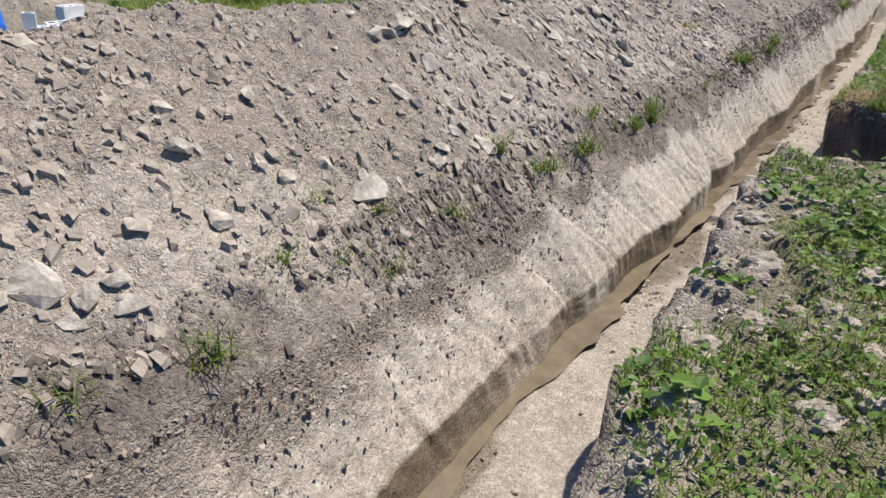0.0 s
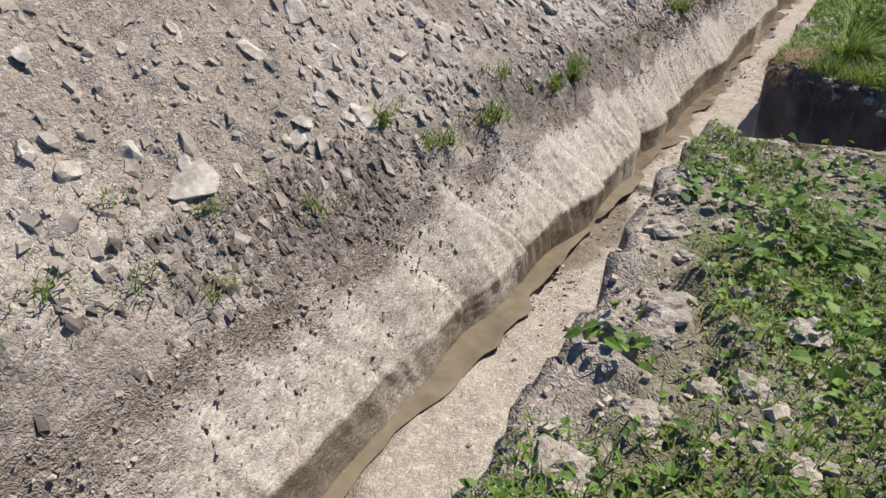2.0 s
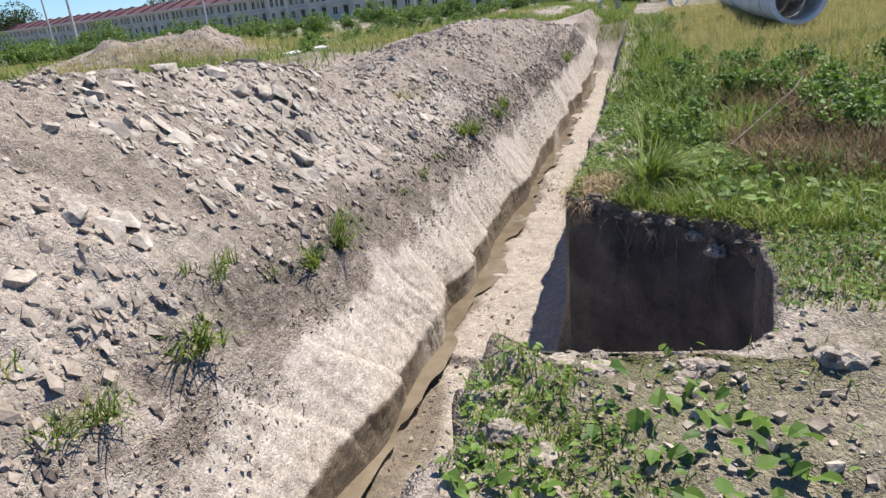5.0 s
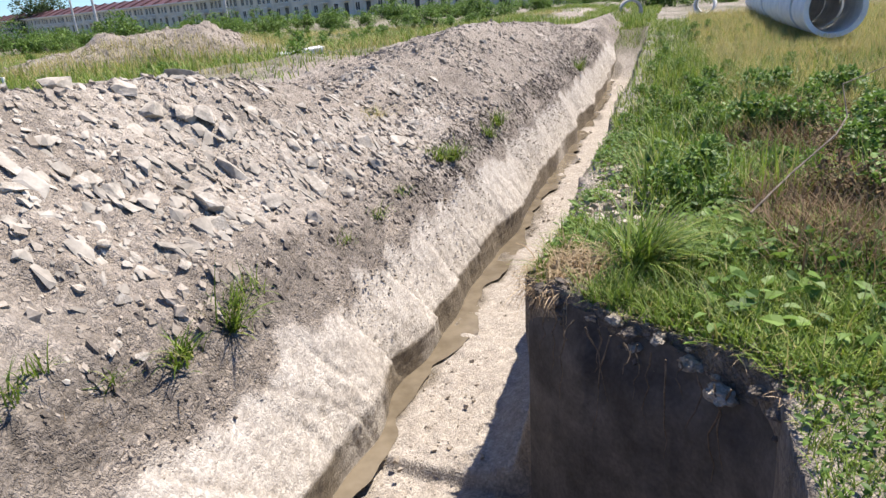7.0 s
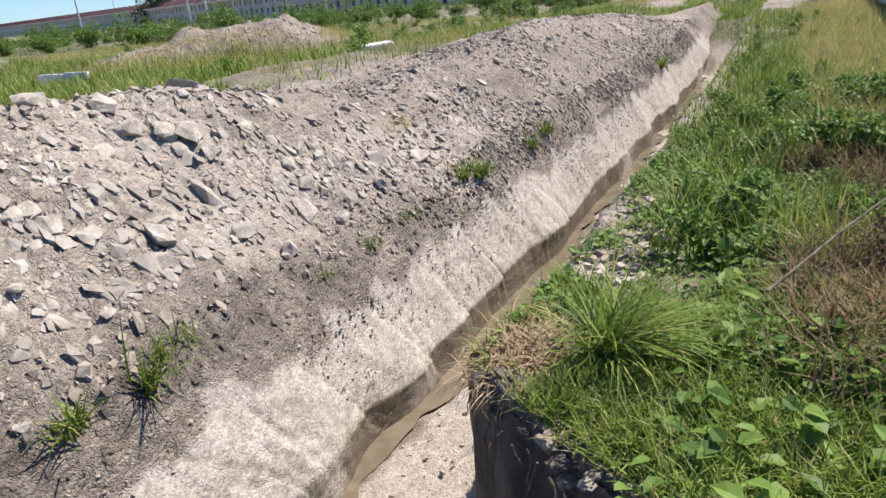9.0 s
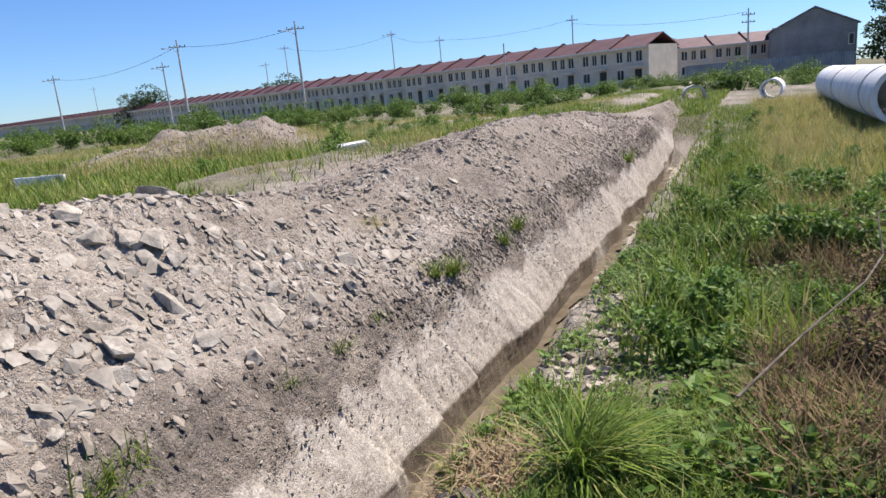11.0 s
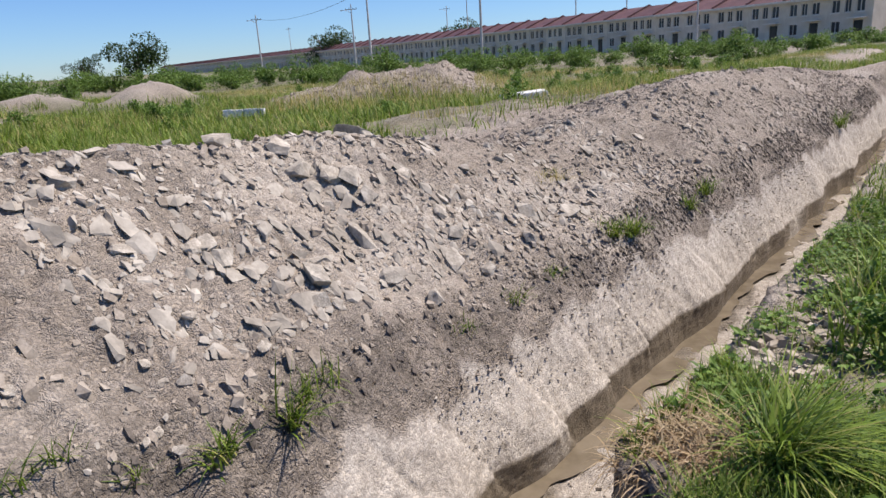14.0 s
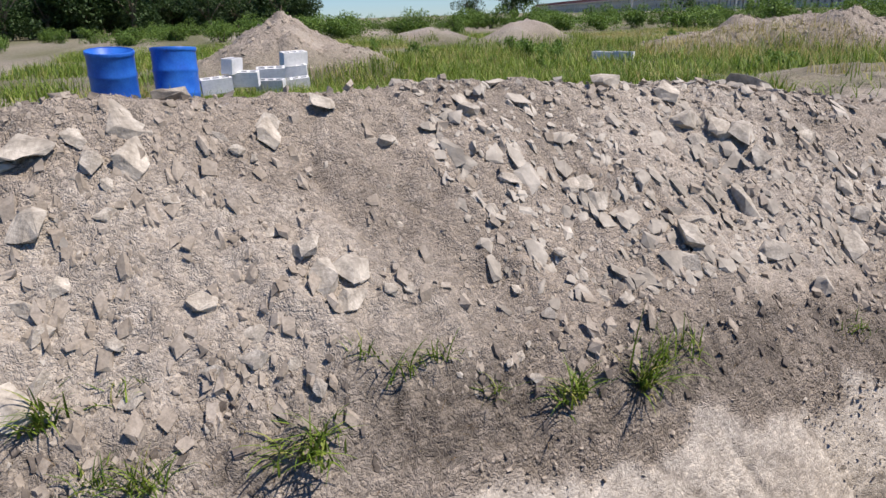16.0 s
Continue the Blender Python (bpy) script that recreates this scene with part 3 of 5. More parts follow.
def crumbs(name, count, sizes, area, mat, label, seed, keep=None, sink=0.2, rocky=False, flat=(0.35, 0.8), tilt=0.5):
    """Many small stones as one body of stuff. area: u0, u1, v0, v1."""
    g = np.random.default_rng(seed)
    u, v = g.uniform(area[0], area[1], count), g.uniform(area[2], area[3], count)
    if keep is not None:
        ok = keep(u, v, g)
        u, v = u[ok], v[ok]
    n = len(u)
    size = sizes[0] * (sizes[1] / sizes[0]) ** (g.uniform(0, 1, n) ** 2.2)
    face = lip_level(u) + (floor_level(u) - lip_level(u)) * 0.68 * (v + 2.65) / 0.41
    level = np.where(v < -2.65, spoil_level(u, v), np.where(v > edge_line(u), grass_level(u, v), np.where(v < -2.3, face, floor_level(u))))
    c = np.stack([U[0] * u + V[0] * v, U[1] * u + V[1] * v, level], 1)
    if rocky:
        # twelve rough corners
        f = 1.618
        cube = np.array([(-1, f, 0), (1, f, 0), (-1, -f, 0), (1, -f, 0), (0, -1, f), (0, 1, f), (0, -1, -f), (0, 1, -f), (f, 0, -1), (f, 0, 1), (-f, 0, -1), (-f, 0, 1)]) / 3.8
        quads = [(0, 11, 5), (0, 5, 1), (0, 1, 7), (0, 7, 10), (0, 10, 11), (1, 5, 9), (5, 11, 4), (11, 10, 2), (10, 7, 6), (7, 1, 8), (3, 9, 4), (3, 4, 2), (3, 2, 6), (3, 6, 8), (3, 8, 9), (4, 9, 5), (2, 4, 11), (6, 2, 10), (8, 6, 7), (9, 8, 1)]
    else:
        # eight rough corners
        cube = np.array([(a, b, d) for a in (-1, 1) for b in (-1, 1) for d in (-1, 1)], float) * 0.5
        quads = [(0, 1, 3, 2), (4, 6, 7, 5), (0, 4, 5, 1), (2, 3, 7, 6), (0, 2, 6, 4), (1, 5, 7, 3)]
    m = len(cube)
    pts = cube[None] * g.uniform(0.55 if rocky else 0.45, 1.15, (n, m, 1)) + g.normal(0, 0.1 if rocky else 0.06, (n, m, 3))
    pts *= np.stack([np.ones(n), g.uniform(0.55, 0.95, n), g.uniform(flat[0], flat[1], n)], 1)[:, None]
    a, b = g.uniform(0, 2 * math.pi, n), g.normal(0, tilt, n)
    ca, sa, cb, sb = np.cos(a), np.sin(a), np.cos(b), np.sin(b)
    rot = np.stack([np.stack([ca, -sa * cb, sa * sb], 1), np.stack([sa, ca * cb, -ca * sb], 1), np.stack([0 * a, sb, cb], 1)], 1)
    pts = np.einsum("nij,nkj->nki", rot, pts) * size[:, None, None]
    # laid to the fall of the ground
    fall_u = np.where(v < -2.65, (spoil_level(u + 0.1, v) - spoil_level(u - 0.1, v)) / 0.2, 0.0)
    fall_v = np.where(v < -2.65, (spoil_level(u, v + 0.1) - spoil_level(u, v - 0.1)) / 0.2, 0.0)
    fx, fy = U[0] * fall_u + V[0] * fall_v, U[1] * fall_u + V[1] * fall_v
    pts[:, :, 2] += pts[:, :, 0] * fx[:, None] + pts[:, :, 1] * fy[:, None]
    pts = pts + c[:, None]
    pts[:, :, 2] += (size * sink)[:, None]
    base = (np.arange(n) * m)[:, None]
    faces = np.concatenate([base + list(q) for q in quads])
    ob = new(name, from_arrays(name, pts.reshape(-1, 3), faces.tolist(), mat))
    return tagged(ob, label, "rubble", kind="stuff")


def clod_mesh(seed, mat):
    r = random.Random(seed)
    bm = bmesh.new()
    bmesh.ops.create_icosphere(bm, subdivisions=3, radius=0.5)
    for v in bm.verts:
        d = 1 + 0.45 * noise.noise(v.co * 2.6 + Vector((seed * 3, 0, 0))) + 0.3 * noise.noise(v.co * 7 + Vector((0, seed, 0))) - 0.3 * abs(noise.noise(v.co * 5 + Vector((0, 0, seed))))
        v.co = Vector((v.co.x * d, v.co.y * d * r.uniform(0.82, 0.86), v.co.z * d * 0.5))
    me = bpy.data.meshes.new("clod")
    bm.to_mesh(me)
    bm.free()
    me.materials.append(mat)
    return me


CLOD_KINDS = [clod_mesh(s, CLODS) for s in range(6)]
SOD_KINDS = [clod_mesh(s, DARKCLOD) for s in (7, 8, 9)]


def clod(u, v, size, turn, kind):
    ob = new("clod", CLOD_KINDS[kind % 6])
    ob.matrix_basis = Matrix.Translation(W(u, v, ground_at(u, v) + 0.02 * size)) @ pose(0, 0, 0, 0, 0, turn) @ Matrix.Scale(size, 4)
    return tagged(ob, "dry grey clod of dug soil by the trench edge", "clod", "clods along the edge")


# ---- the row of houses ----
ROW0, ROWD, ROWN = Vector((40.8, 77.9, 0)), Vector((-0.569, 0.822, 0)), Vector((-0.822, -0.569, 0))
UNIT = 4.8


def build_house():
    """One unit: x along the row, the front towards -y."""
    h = empty("row_house")
    bm = bmesh.new()
    wins = [(0.45, 1.35, 2.95, 4.25), (1.85, 2.55, 2.95, 4.25), (3.05, 3.95, 2.95, 4.25)]
    low = [(0.5, 1.5, 0.9, 2.1), (2.9, 3.9, 0.0, 2.1)]
    xs = sorted({0.0, UNIT, *(v for w in wins + low for v in w[:2])})
    zs = sorted({-0.4, 4.8, *(v for w in wins + low for v in w[2:])})
    for a, b in zip(xs, xs[1:]):
        for c, d in zip(zs, zs[1:]):
            if not any(w[0] <= a and b <= w[1] and w[2] <= c and d <= w[3] for w in wins + low):
                box(bm, a, b, 0, 0.2, c, d)
    box(bm, 0, UNIT, 7.0, 7.2, -0.4, 4.8)
    box(bm, 0, 0.15, 0.2, 7.0, -0.4, 4.8)
    box(bm, UNIT - 0.15, UNIT, 0.2, 7.0, -0.4, 4.8)
    box(bm, 0, UNIT, 0.2, 7.0, 2.5, 2.65)
    bmesh.ops.remove_doubles(bm, verts=bm.verts[:], dist=1e-4)
    part("wall", bm, PLASTER, h)
    for w in wins + low[:1]:
        f = bmesh.new()
        x0, x1, z0, z1 = w
        for q in ((x0, x0 + 0.06, z0, z1), (x1 - 0.06, x1, z0, z1), (x0 + 0.06, x1 - 0.06, z0, z0 + 0.06), (x0 + 0.06, x1 - 0.06, z1 - 0.06, z1), ((x0 + x1) / 2 - 0.03, (x0 + x1) / 2 + 0.03, z0 + 0.06, z1 - 0.06)):
            box(f, q[0], q[1], 0.06, 0.12, q[2], q[3])
        win = part("window", f, TRIM, h)
        part("pane", boxed(x0 + 0.01, x1 - 0.01, 0.13, 0.15, z0 + 0.01, z1 - 0.01), PANE, win)
        part("sill", boxed(x0 - 0.08, x1 + 0.08, -0.08, -0.003, z0 - 0.1, z0), TRIM, win)
    part("door", boxed(low[1][0] + 0.02, low[1][1] - 0.02, 0.1, 0.14, 0.0, 2.08), PANE, h, "dark door")
    bm = bmesh.new()
    for z0, z1, y0, y1 in ((4.55, 6.1, -0.55, 3.6), (6.1, 4.55, 3.6, 7.75)):
        vs = [bm.verts.new(p) for p in ((0, y0, z0), (UNIT, y0, z0), (UNIT, y1, z1), (0, y1, z1), (0, y0, z0 + 0.12), (UNIT, y0, z0 + 0.12), (UNIT, y1, z1 + 0.12), (0, y1, z1 + 0.12))]
        for q in ((0, 3, 2, 1), (4, 5, 6, 7), (0, 1, 5, 4), (1, 2, 6, 5), (2, 3, 7, 6), (3, 0, 4, 7)):
            bm.faces.new([vs[k] for k in q])
    roof = part("roof", bm, TILES, h, "maroon pitched roof")
    bm = bmesh.new()
    for y0, y1, z0, z1 in ((-0.6, 3.62, 4.62, 6.2), (3.62, 7.8, 6.2, 4.62)):
        vs = [bm.verts.new(p) for x in (-0.09, 0.09) for p in ((x, y0, z0), (x, y1, z1), (x, y1, z1 + 0.28), (x, y0, z0 + 0.28))]
        for q in ((0, 1, 2, 3), (7, 6, 5, 4), (0, 4, 5, 1), (1, 5, 6, 2), (2, 6, 7, 3), (3, 7, 4, 0)):
            bm.faces.new([vs[k] for k in q])
    part("party_wall", bm, TILES, roof)
    part("fascia", boxed(0, UNIT, -0.62, -0.56, 4.45, 4.7), TRIM, roof, "pale eaves board")
    part("canopy", boxed(2.6, 4.2, -0.9, -0.003, 2.3, 2.42), TRIM, h)
    return tagged(h, "cream two-storey row house with maroon roof", "house", "row of houses")


def row_pose(k):
    x, y = ROWD * -1, ROWN * -1
    m = Matrix(((x.x, y.x, 0, 0), (x.y, y.y, 0, 0), (0, 0, 1, 0), (0, 0, 0, 1)))
    return Matrix.Translation(ROW0 + ROWD * (UNIT * (k + 1))) @ m


house = build_house()
house.matrix_basis = row_pose(0)
for k in range(1, 105):
    copy_thing(house, row_pose(k))


def far_house(x, y, turn):
    return copy_thing(house, pose(x, y, -0.1, 0, 0, turn))


# ---- poles and cables ----
def pole(x, y, top, arms=1, lamp=True, thin=1.0):
    p = empty("utility_pole", pose(x, y, -0.3))
    part("shaft", tube(bmesh.new(), [(0, 0, 0), (0, 0, top * 0.5), (0, 0, top + 0.3)], [0.15 * thin, 0.12 * thin, 0.08 * thin], 10), STEEL, p)
    for a in range(arms):
        z = top - 0.5 - 0.9 * a
        part("crossarm", boxed(-0.9, 0.9, -0.05, 0.05, z, z + 0.1), STEEL, p)
        for d in (-0.8, -0.3, 0.3, 0.8):
            part("insulator", tube(bmesh.new(), [(d, 0, z + 0.1), (d, 0, z + 0.28)], [0.05, 0.035], 8), WIRE, p)
    if lamp:
        arm = part("lamp_arm", tube(bmesh.new(), [(0, 0, top - 1.0), (-0.7, 0.1, top - 0.6), (-1.4, 0.2, top - 0.5)], [0.04, 0.035, 0.03], 6), STEEL, p)
        part("lamp_head", boxed(-1.75, -1.35, 0.1, 0.3, top - 0.58, top - 0.46, bevel=0.03), STEEL, arm)
    return tagged(p, "tall grey utility pole beside the houses", "utility pole", "poles along the row")


def cable(a, b, sag=0.8):
    a, b = Vector(a), Vector(b)
    pts = [a.lerp(b, t) - Vector((0, 0, 4 * sag * t * (1 - t))) for t in (n / 10 for n in range(11))]
    ob = part("cable", tube(bmesh.new(), pts, [0.022] * 11, 4, False), WIRE)
    return tagged(ob, "thin black overhead cable strung between poles", "cable", "overhead cables")


for x, y, top in ((-12.3, 82.4, 9.5), (0.8, 73.2, 9.5), (-38.1, 118.5, 9.5), (-19.9, 110.0, 9.5)):
    pole(x, y, top, 1, True)
pole(26.1, 87.8, 6.8, 0, False)
for x, y, top in ((41.5, 103.5, 11.2), (25.1, 127.2, 11.6), (17.6, 138.0, 14.3), (-4.4, 169.8, 16.0), (-9.8, 177.6, 13.0), (-82.0, 281.9, 16.0)):
    pole(x, y, top, 1, top > 12)
pole(56.4, 82.0, 8.3, 2, False)
cable((56.4, 82.0, 7.9), (41.5, 103.5, 10.0))
cable((41.5, 103.5, 10.6), (25.1, 127.2, 11.0))
cable((25.1, 127.2, 11.0), (17.6, 138.0, 13.4))
cable((17.6, 138.0, 13.5), (-4.4, 169.8, 15.2), 1.6)
cable((0.8, 73.2, 8.8), (-12.3, 82.4, 8.8), 0.5)
cable((-12.3, 82.4, 8.8), (-38.1, 118.5, 8.8), 1.2)

# the cross street's houses beyond the row's end, and the grey gable
for k in range(5):
    far_house(49.0 + 4.6 * k, 95.4 - 1.32 * k, -16)


def gable_building(x, y, turn, w, d, eaves, ridge):
    b = empty("gabled_building", pose(x, y, -0.2, 0, 0, turn))
    bm = bmesh.new()
    pts = [(0, 0), (w, 0), (w, eaves), (w / 2, ridge), (0, eaves)]
    a = [bm.verts.new((p, 0, z)) for p, z in pts]
    c = [bm.verts.new((p, d, z)) for p, z in pts]
    bm.faces.new(a)
    bm.faces.new(c[::-1])
    for k in range(5):
        if k not in (2, 3):
            bm.faces.new((a[k], c[k], c[(k + 1) % 5], a[(k + 1) % 5]))
    part("wall", bm, GREYWALL, b)
    bm = bmesh.new()
    for x0, z0, x1, z1 in ((-0.3, eaves - 0.12, w / 2, ridge + 0.05), (w / 2, ridge + 0.05, w + 0.3, eaves - 0.12)):
        vs = [bm.verts.new(p) for t in (0, 0.15) for p in ((x0, -0.3, z0 + t), (x1, -0.3, z1 + t), (x1, d + 0.3, z1 + t), (x0, d + 0.3, z0 + t))]
        for q in ((3, 2, 1, 0), (4, 5, 6, 7), (0, 1, 5, 4), (1, 2, 6, 5), (2, 3, 7, 6), (3, 0, 4, 7)):
            bm.faces.new([vs[k] for k in q])
    part("roof", bm, GREYWALL, b, "grey sheet roof")
    win = part("window", boxed(w * 0.9, w - 0.3, -0.06, -0.003, 3.0, 4.4), TRIM, b)
    part("pane", boxed(w * 0.91, w - 0.4, -0.09, -0.063, 3.1, 4.3), PANE, win)
    return tagged(b, "plain grey rendered building with a gable end", "building")


gable_building(60.9, 83.5, -33, 9.5, 12, 5.6, 7.9)
gable_building(63.0, 53.8, -60, 10, 9, 3.2, 4.6)


# ---- sheet metal fence ----
def fence(x, y, turn, count):
    f = empty("site_fence", pose(x, y, -0.1, 0, 0, turn))
    for k in range(count):
        bm = bmesh.new()
        pts = [(k * 1.0 + t * 0.125, (0.03 if t % 2 else -0.03)) for t in range(9)]
        lo = [bm.verts.new((a, b, 0)) for a, b in pts] + [bm.verts.new((a, b + 0.01, 0)) for a, b in pts[::-1]]
        hi = [bm.verts.new((v.co.x, v.co.y, 1.9)) for v in lo]
        for s in range(len(lo)):
            bm.faces.new((lo[s], lo[(s + 1) % len(lo)], hi[(s + 1) % len(lo)], hi[s]))
        bm.faces.new(lo[::-1])
        bm.faces.new(hi)
        part("sheet", bm, SHEET, f)
        if k % 3 == 0:
            part("post", boxed(k - 0.04, k + 0.04, 0.05, 0.13, 0, 2.0), STEEL, f)
    return tagged(f, "blue grey corrugated sheet metal site fence", "fence")


fence(40.3, 68.9, -14, 17)


# ---- concrete pipes ----
def pipe(x, y, z, turn, r, length, mat, label, name="concrete_pipe", tilt=90):
    bm = lathe(bmesh.new(), [(r, 0), (r, length), (r * 1.0, length), (r * 0.83, length), (r * 0.83, 0), (r, 0)], 56)
    bmesh.ops.remove_doubles(bm, verts=bm.verts[:], dist=1e-4)
    ob = part(name, bm, mat)
    ob.matrix_basis = pose(x, y, z, tilt, 0, turn)
    return tagged(ob, label, "pipe", "concrete pipes")


# ---- drums ----
def drum(x, y, z, lean=0.0, turn=0.0):
    d = empty("drum", pose(x, y, z, lean, 0, turn))
    r = 0.285
    prof = [(r * 0.97, 0.0), (r, 0.02), (r, 0.26), (r * 1.025, 0.28), (r * 1.025, 0.31), (r, 0.33), (r, 0.56), (r * 1.025, 0.58), (r * 1.025, 0.61), (r, 0.63), (r, 0.86), (r * 1.02, 0.87), (r * 1.02, 0.885), (r * 0.97, 0.885), (r * 0.965, 0.05), (0.01, 0.045)]
    part("shell", lathe(bmesh.new(), prof, 40), BLUE, d, "", True)
    part("rim", lathe(bmesh.new(), [(r * 1.03, 0.845), (r * 1.045, 0.86), (r * 1.045, 0.885), (r * 1.03, 0.895), (r * 0.99, 0.895), (r * 0.985, 0.845)], 40), BLUE, d)
    return tagged(d, "open blue plastic drum standing behind the spoil", "drum", "blue drums")


# ---- hollow blocks ----
def block_mesh():
    bm = bmesh.new()
    for q in ((-0.2, 0.2, -0.075, -0.045), (-0.2, 0.2, 0.045, 0.075)):
        box(bm, q[0], q[1], q[2], q[3], 0, 0.2)
    for a in (-0.2, -0.075, 0.045, 0.17):
        box(bm, a, a + 0.03, -0.0448, 0.0448, 0.002, 0.198)
    me = bpy.data.meshes.new("hollow_block")
    bm.to_mesh(me)
    bm.free()
    me.materials.append(WHITE)
    return me


BLOCK = block_mesh()


def hollow_block(m):
    ob = new("hollow_block", BLOCK)
    ob.matrix_basis = m
    return tagged(ob, "pale grey concrete hollow block lying on bare ground", "concrete block", "hollow blocks")


# ---- plants ----
def tuft(name, u, v, count, length, width, mat, label, droop=1.2, spreadr=0.05, lean=0.35, tall=0, group="", outward=0.0):
    """A clump of blades, standing on its own spot of ground."""
    g = np.stack([rng.normal(0, spreadr, count), rng.normal(0, spreadr, count), np.zeros(count) - 0.02], 1)
    th = rng.uniform(0, 2 * math.pi, count)
    if outward:
        a = math.atan2(V[1], V[0])
        th = np.where(rng.uniform(0, 1, count) < outward, a + rng.normal(0, 0.9, count), th)
    piece = [blades(g, length * rng.uniform(0.5, 1.1, count), width, np.abs(rng.normal(lean, 0.25, count)), droop * rng.uniform(0.4, 1.3, count), 4, th)]
    if tall:
        piece.append(blades(g[:tall], length * 1.7, width * 1.2, rng.normal(0.08, 0.06, tall), 0.25, 4, th[:tall]))
    ob = new(name, from_arrays(name, *joined(*piece), mat))
    z = ground_at(u, v) if v < -2.65 or v > -0.8 else ground_at(u, v)
    ob.matrix_basis = Matrix.Translation(W(u, v, z))
    return tagged(ob, label, "grass", group)


def lawn(name, area, count, length, width, mat, label, seed, level, keep=None, lean=0.5, droop=0.9, segs=2):
    g = np.random.default_rng(seed)
    u, v = g.uniform(area[0], area[1], count), g.uniform(area[2], area[3], count)
    ok = (keep(u, v, g) if keep else np.ones(count, bool))
    u, v = u[ok], v[ok]
    n = len(u)
    root = places(u, v, level) - [0, 0, 0.01]
    ob = new(name, from_arrays(name, *blades(root, length * g.uniform(0.45, 1.15, n), width * g.uniform(0.7, 1.3, n), np.abs(g.normal(lean, 0.3, n)), droop * g.uniform(0.3, 1.4, n), segs), mat))
    return tagged(ob, label, "grass", kind="stuff")


def foliage(name, roots, size, tilt, mat, label, category="weeds"):
    ob = new(name, from_arrays(name, *leaves(roots, size, tilt), mat))
    return tagged(ob, label, category, kind="stuff")


def crown(seed, rx, rz, count, size, lumps=9):
    """Leaf clumps round a few uneven lumps, with gaps between them."""
    g = np.random.default_rng(seed)
    c = g.normal(0, 1, (lumps, 3)) * [rx * 0.42, rx * 0.42, rz * 0.3] + [0, 0, rz * 0.55]
    rad = g.uniform(0.28, 0.55, lumps) * min(rx, rz * 1.4)
    k = g.integers(0, lumps, count)
    d = g.normal(0, 1, (count, 3))
    d /= np.linalg.norm(d, axis=1)[:, None]
    p = c[k] + d * (rad[k] * g.uniform(0.55, 1.08, count) ** 0.6)[:, None] * [1, 1, 0.8]
    p = p[p[:, 2] > 0.02]
    return leaves(p, size * g.uniform(0.6, 1.3, len(p)), 0.7)


def bush_thing(name, seed, r, h, count, size, mat, label, category="bush", group=""):
    b = empty(name)
    bm = bmesh.new()
    rr = random.Random(seed)
    for _ in range(5):
        a, k = rr.uniform(0, 6.28), rr.uniform(0.2, 0.5)
        tube(bm, [(0, 0, -0.1), (k * r * 0.5 * math.cos(a), k * r * 0.5 * math.sin(a), h * 0.35), (k * r * math.cos(a), k * r * math.sin(a), h * 0.8)], [0.03 * h, 0.02 * h, 0.008 * h], 5)
    part("trunk", bm, BARK, b)
    ob = new("crown", from_arrays("crown", *crown(seed, r, h, count, size), mat))
    ob.parent = b
    return tagged(b, label, category, group)


def tree_thing(seed, h, r, count, size, label):
    t = empty("tree")
    bm = bmesh.new()
    rr = random.Random(seed)
    tube(bm, [(0, 0, -0.3), (0.1, 0.05, h * 0.25), (0.0, 0.2, h * 0.5)], [0.05 * h, 0.04 * h, 0.025 * h], 8)
    for _ in range(6):
        a, k = rr.uniform(0, 6.28), rr.uniform(0.4, 0.8)
        tube(bm, [(0.05, 0.1, h * 0.3), (k * r * 0.4 * math.cos(a), k * r * 0.4 * math.sin(a), h * 0.5), (k * r * math.cos(a), k * r * math.sin(a), h * 0.72)], [0.02 * h, 0.014 * h, 0.005 * h], 5)
    part("trunk", bm, BARK, t)
    v, f = crown(seed, r, h * 0.75, count, size, 13)
    v = v + [0, 0, h * 0.12]
    ob = new("crown", from_arrays("crown", v, f, TREE))
    ob.parent = t
    return tagged(t, label, "tree", "far trees")


# ================= the things, space by space =================
# ---- the spoil bank: rocks ----
LOOKS = ("pale grey angular rock half bedded in spoil", "flat slab of pale rock lying on the spoil", "dusty tan lump of rock on loose soil")


def lay(u, v, size, n):
    k = (n * 7 + int(u * 10)) % 12
    return rock(u, v, size * 1.08, (n * 67) % 360, (n * 31) % 40 - 20, k, 0.12 + 0.03 * (n % 6), None, LOOKS[1 if k in (3, 6, 8) else 2 if k in (0, 5, 9) else 0])


for n, (u, v, size) in enumerate(((5.14, -4.18, 0.38), (5.69, -4.11, 0.34), (5.41, -4.21, 0.18), (6.52, -4.52, 0.23), (6.92, -4.68, 0.28), (7.22, -4.48, 0.14), (5.86, -3.96, 0.15), (5.55, -3.99, 0.12), (5.53, -3.88, 0.15), (5.14, -3.88, 0.31), (6.16, -3.93, 0.08), (6.37, -3.79, 0.12), (6.52, -3.65, 0.16), (6.28, -4.24, 0.13), (6.37, -4.22, 0.08), (6.19, -4.3, 0.15), (8.02, -4.66, 0.26), (10.04, -4.84, 0.38), (10.26, -4.4, 0.32), (10.04, -4.59, 0.32), (11.14, -4.29, 0.21), (8.09, -4.07, 0.2), (8.57, -4.03, 0.23), (10.1, -3.84, 0.42), (9.46, -3.73, 0.29), (10.43, -4.09, 0.29), (10.48, -4.31, 0.24), (10.01, -4.38, 0.23), (8.1, -3.72, 0.11), (8.2, -3.55, 0.13))):
    lay(u, v, size, n + 0)
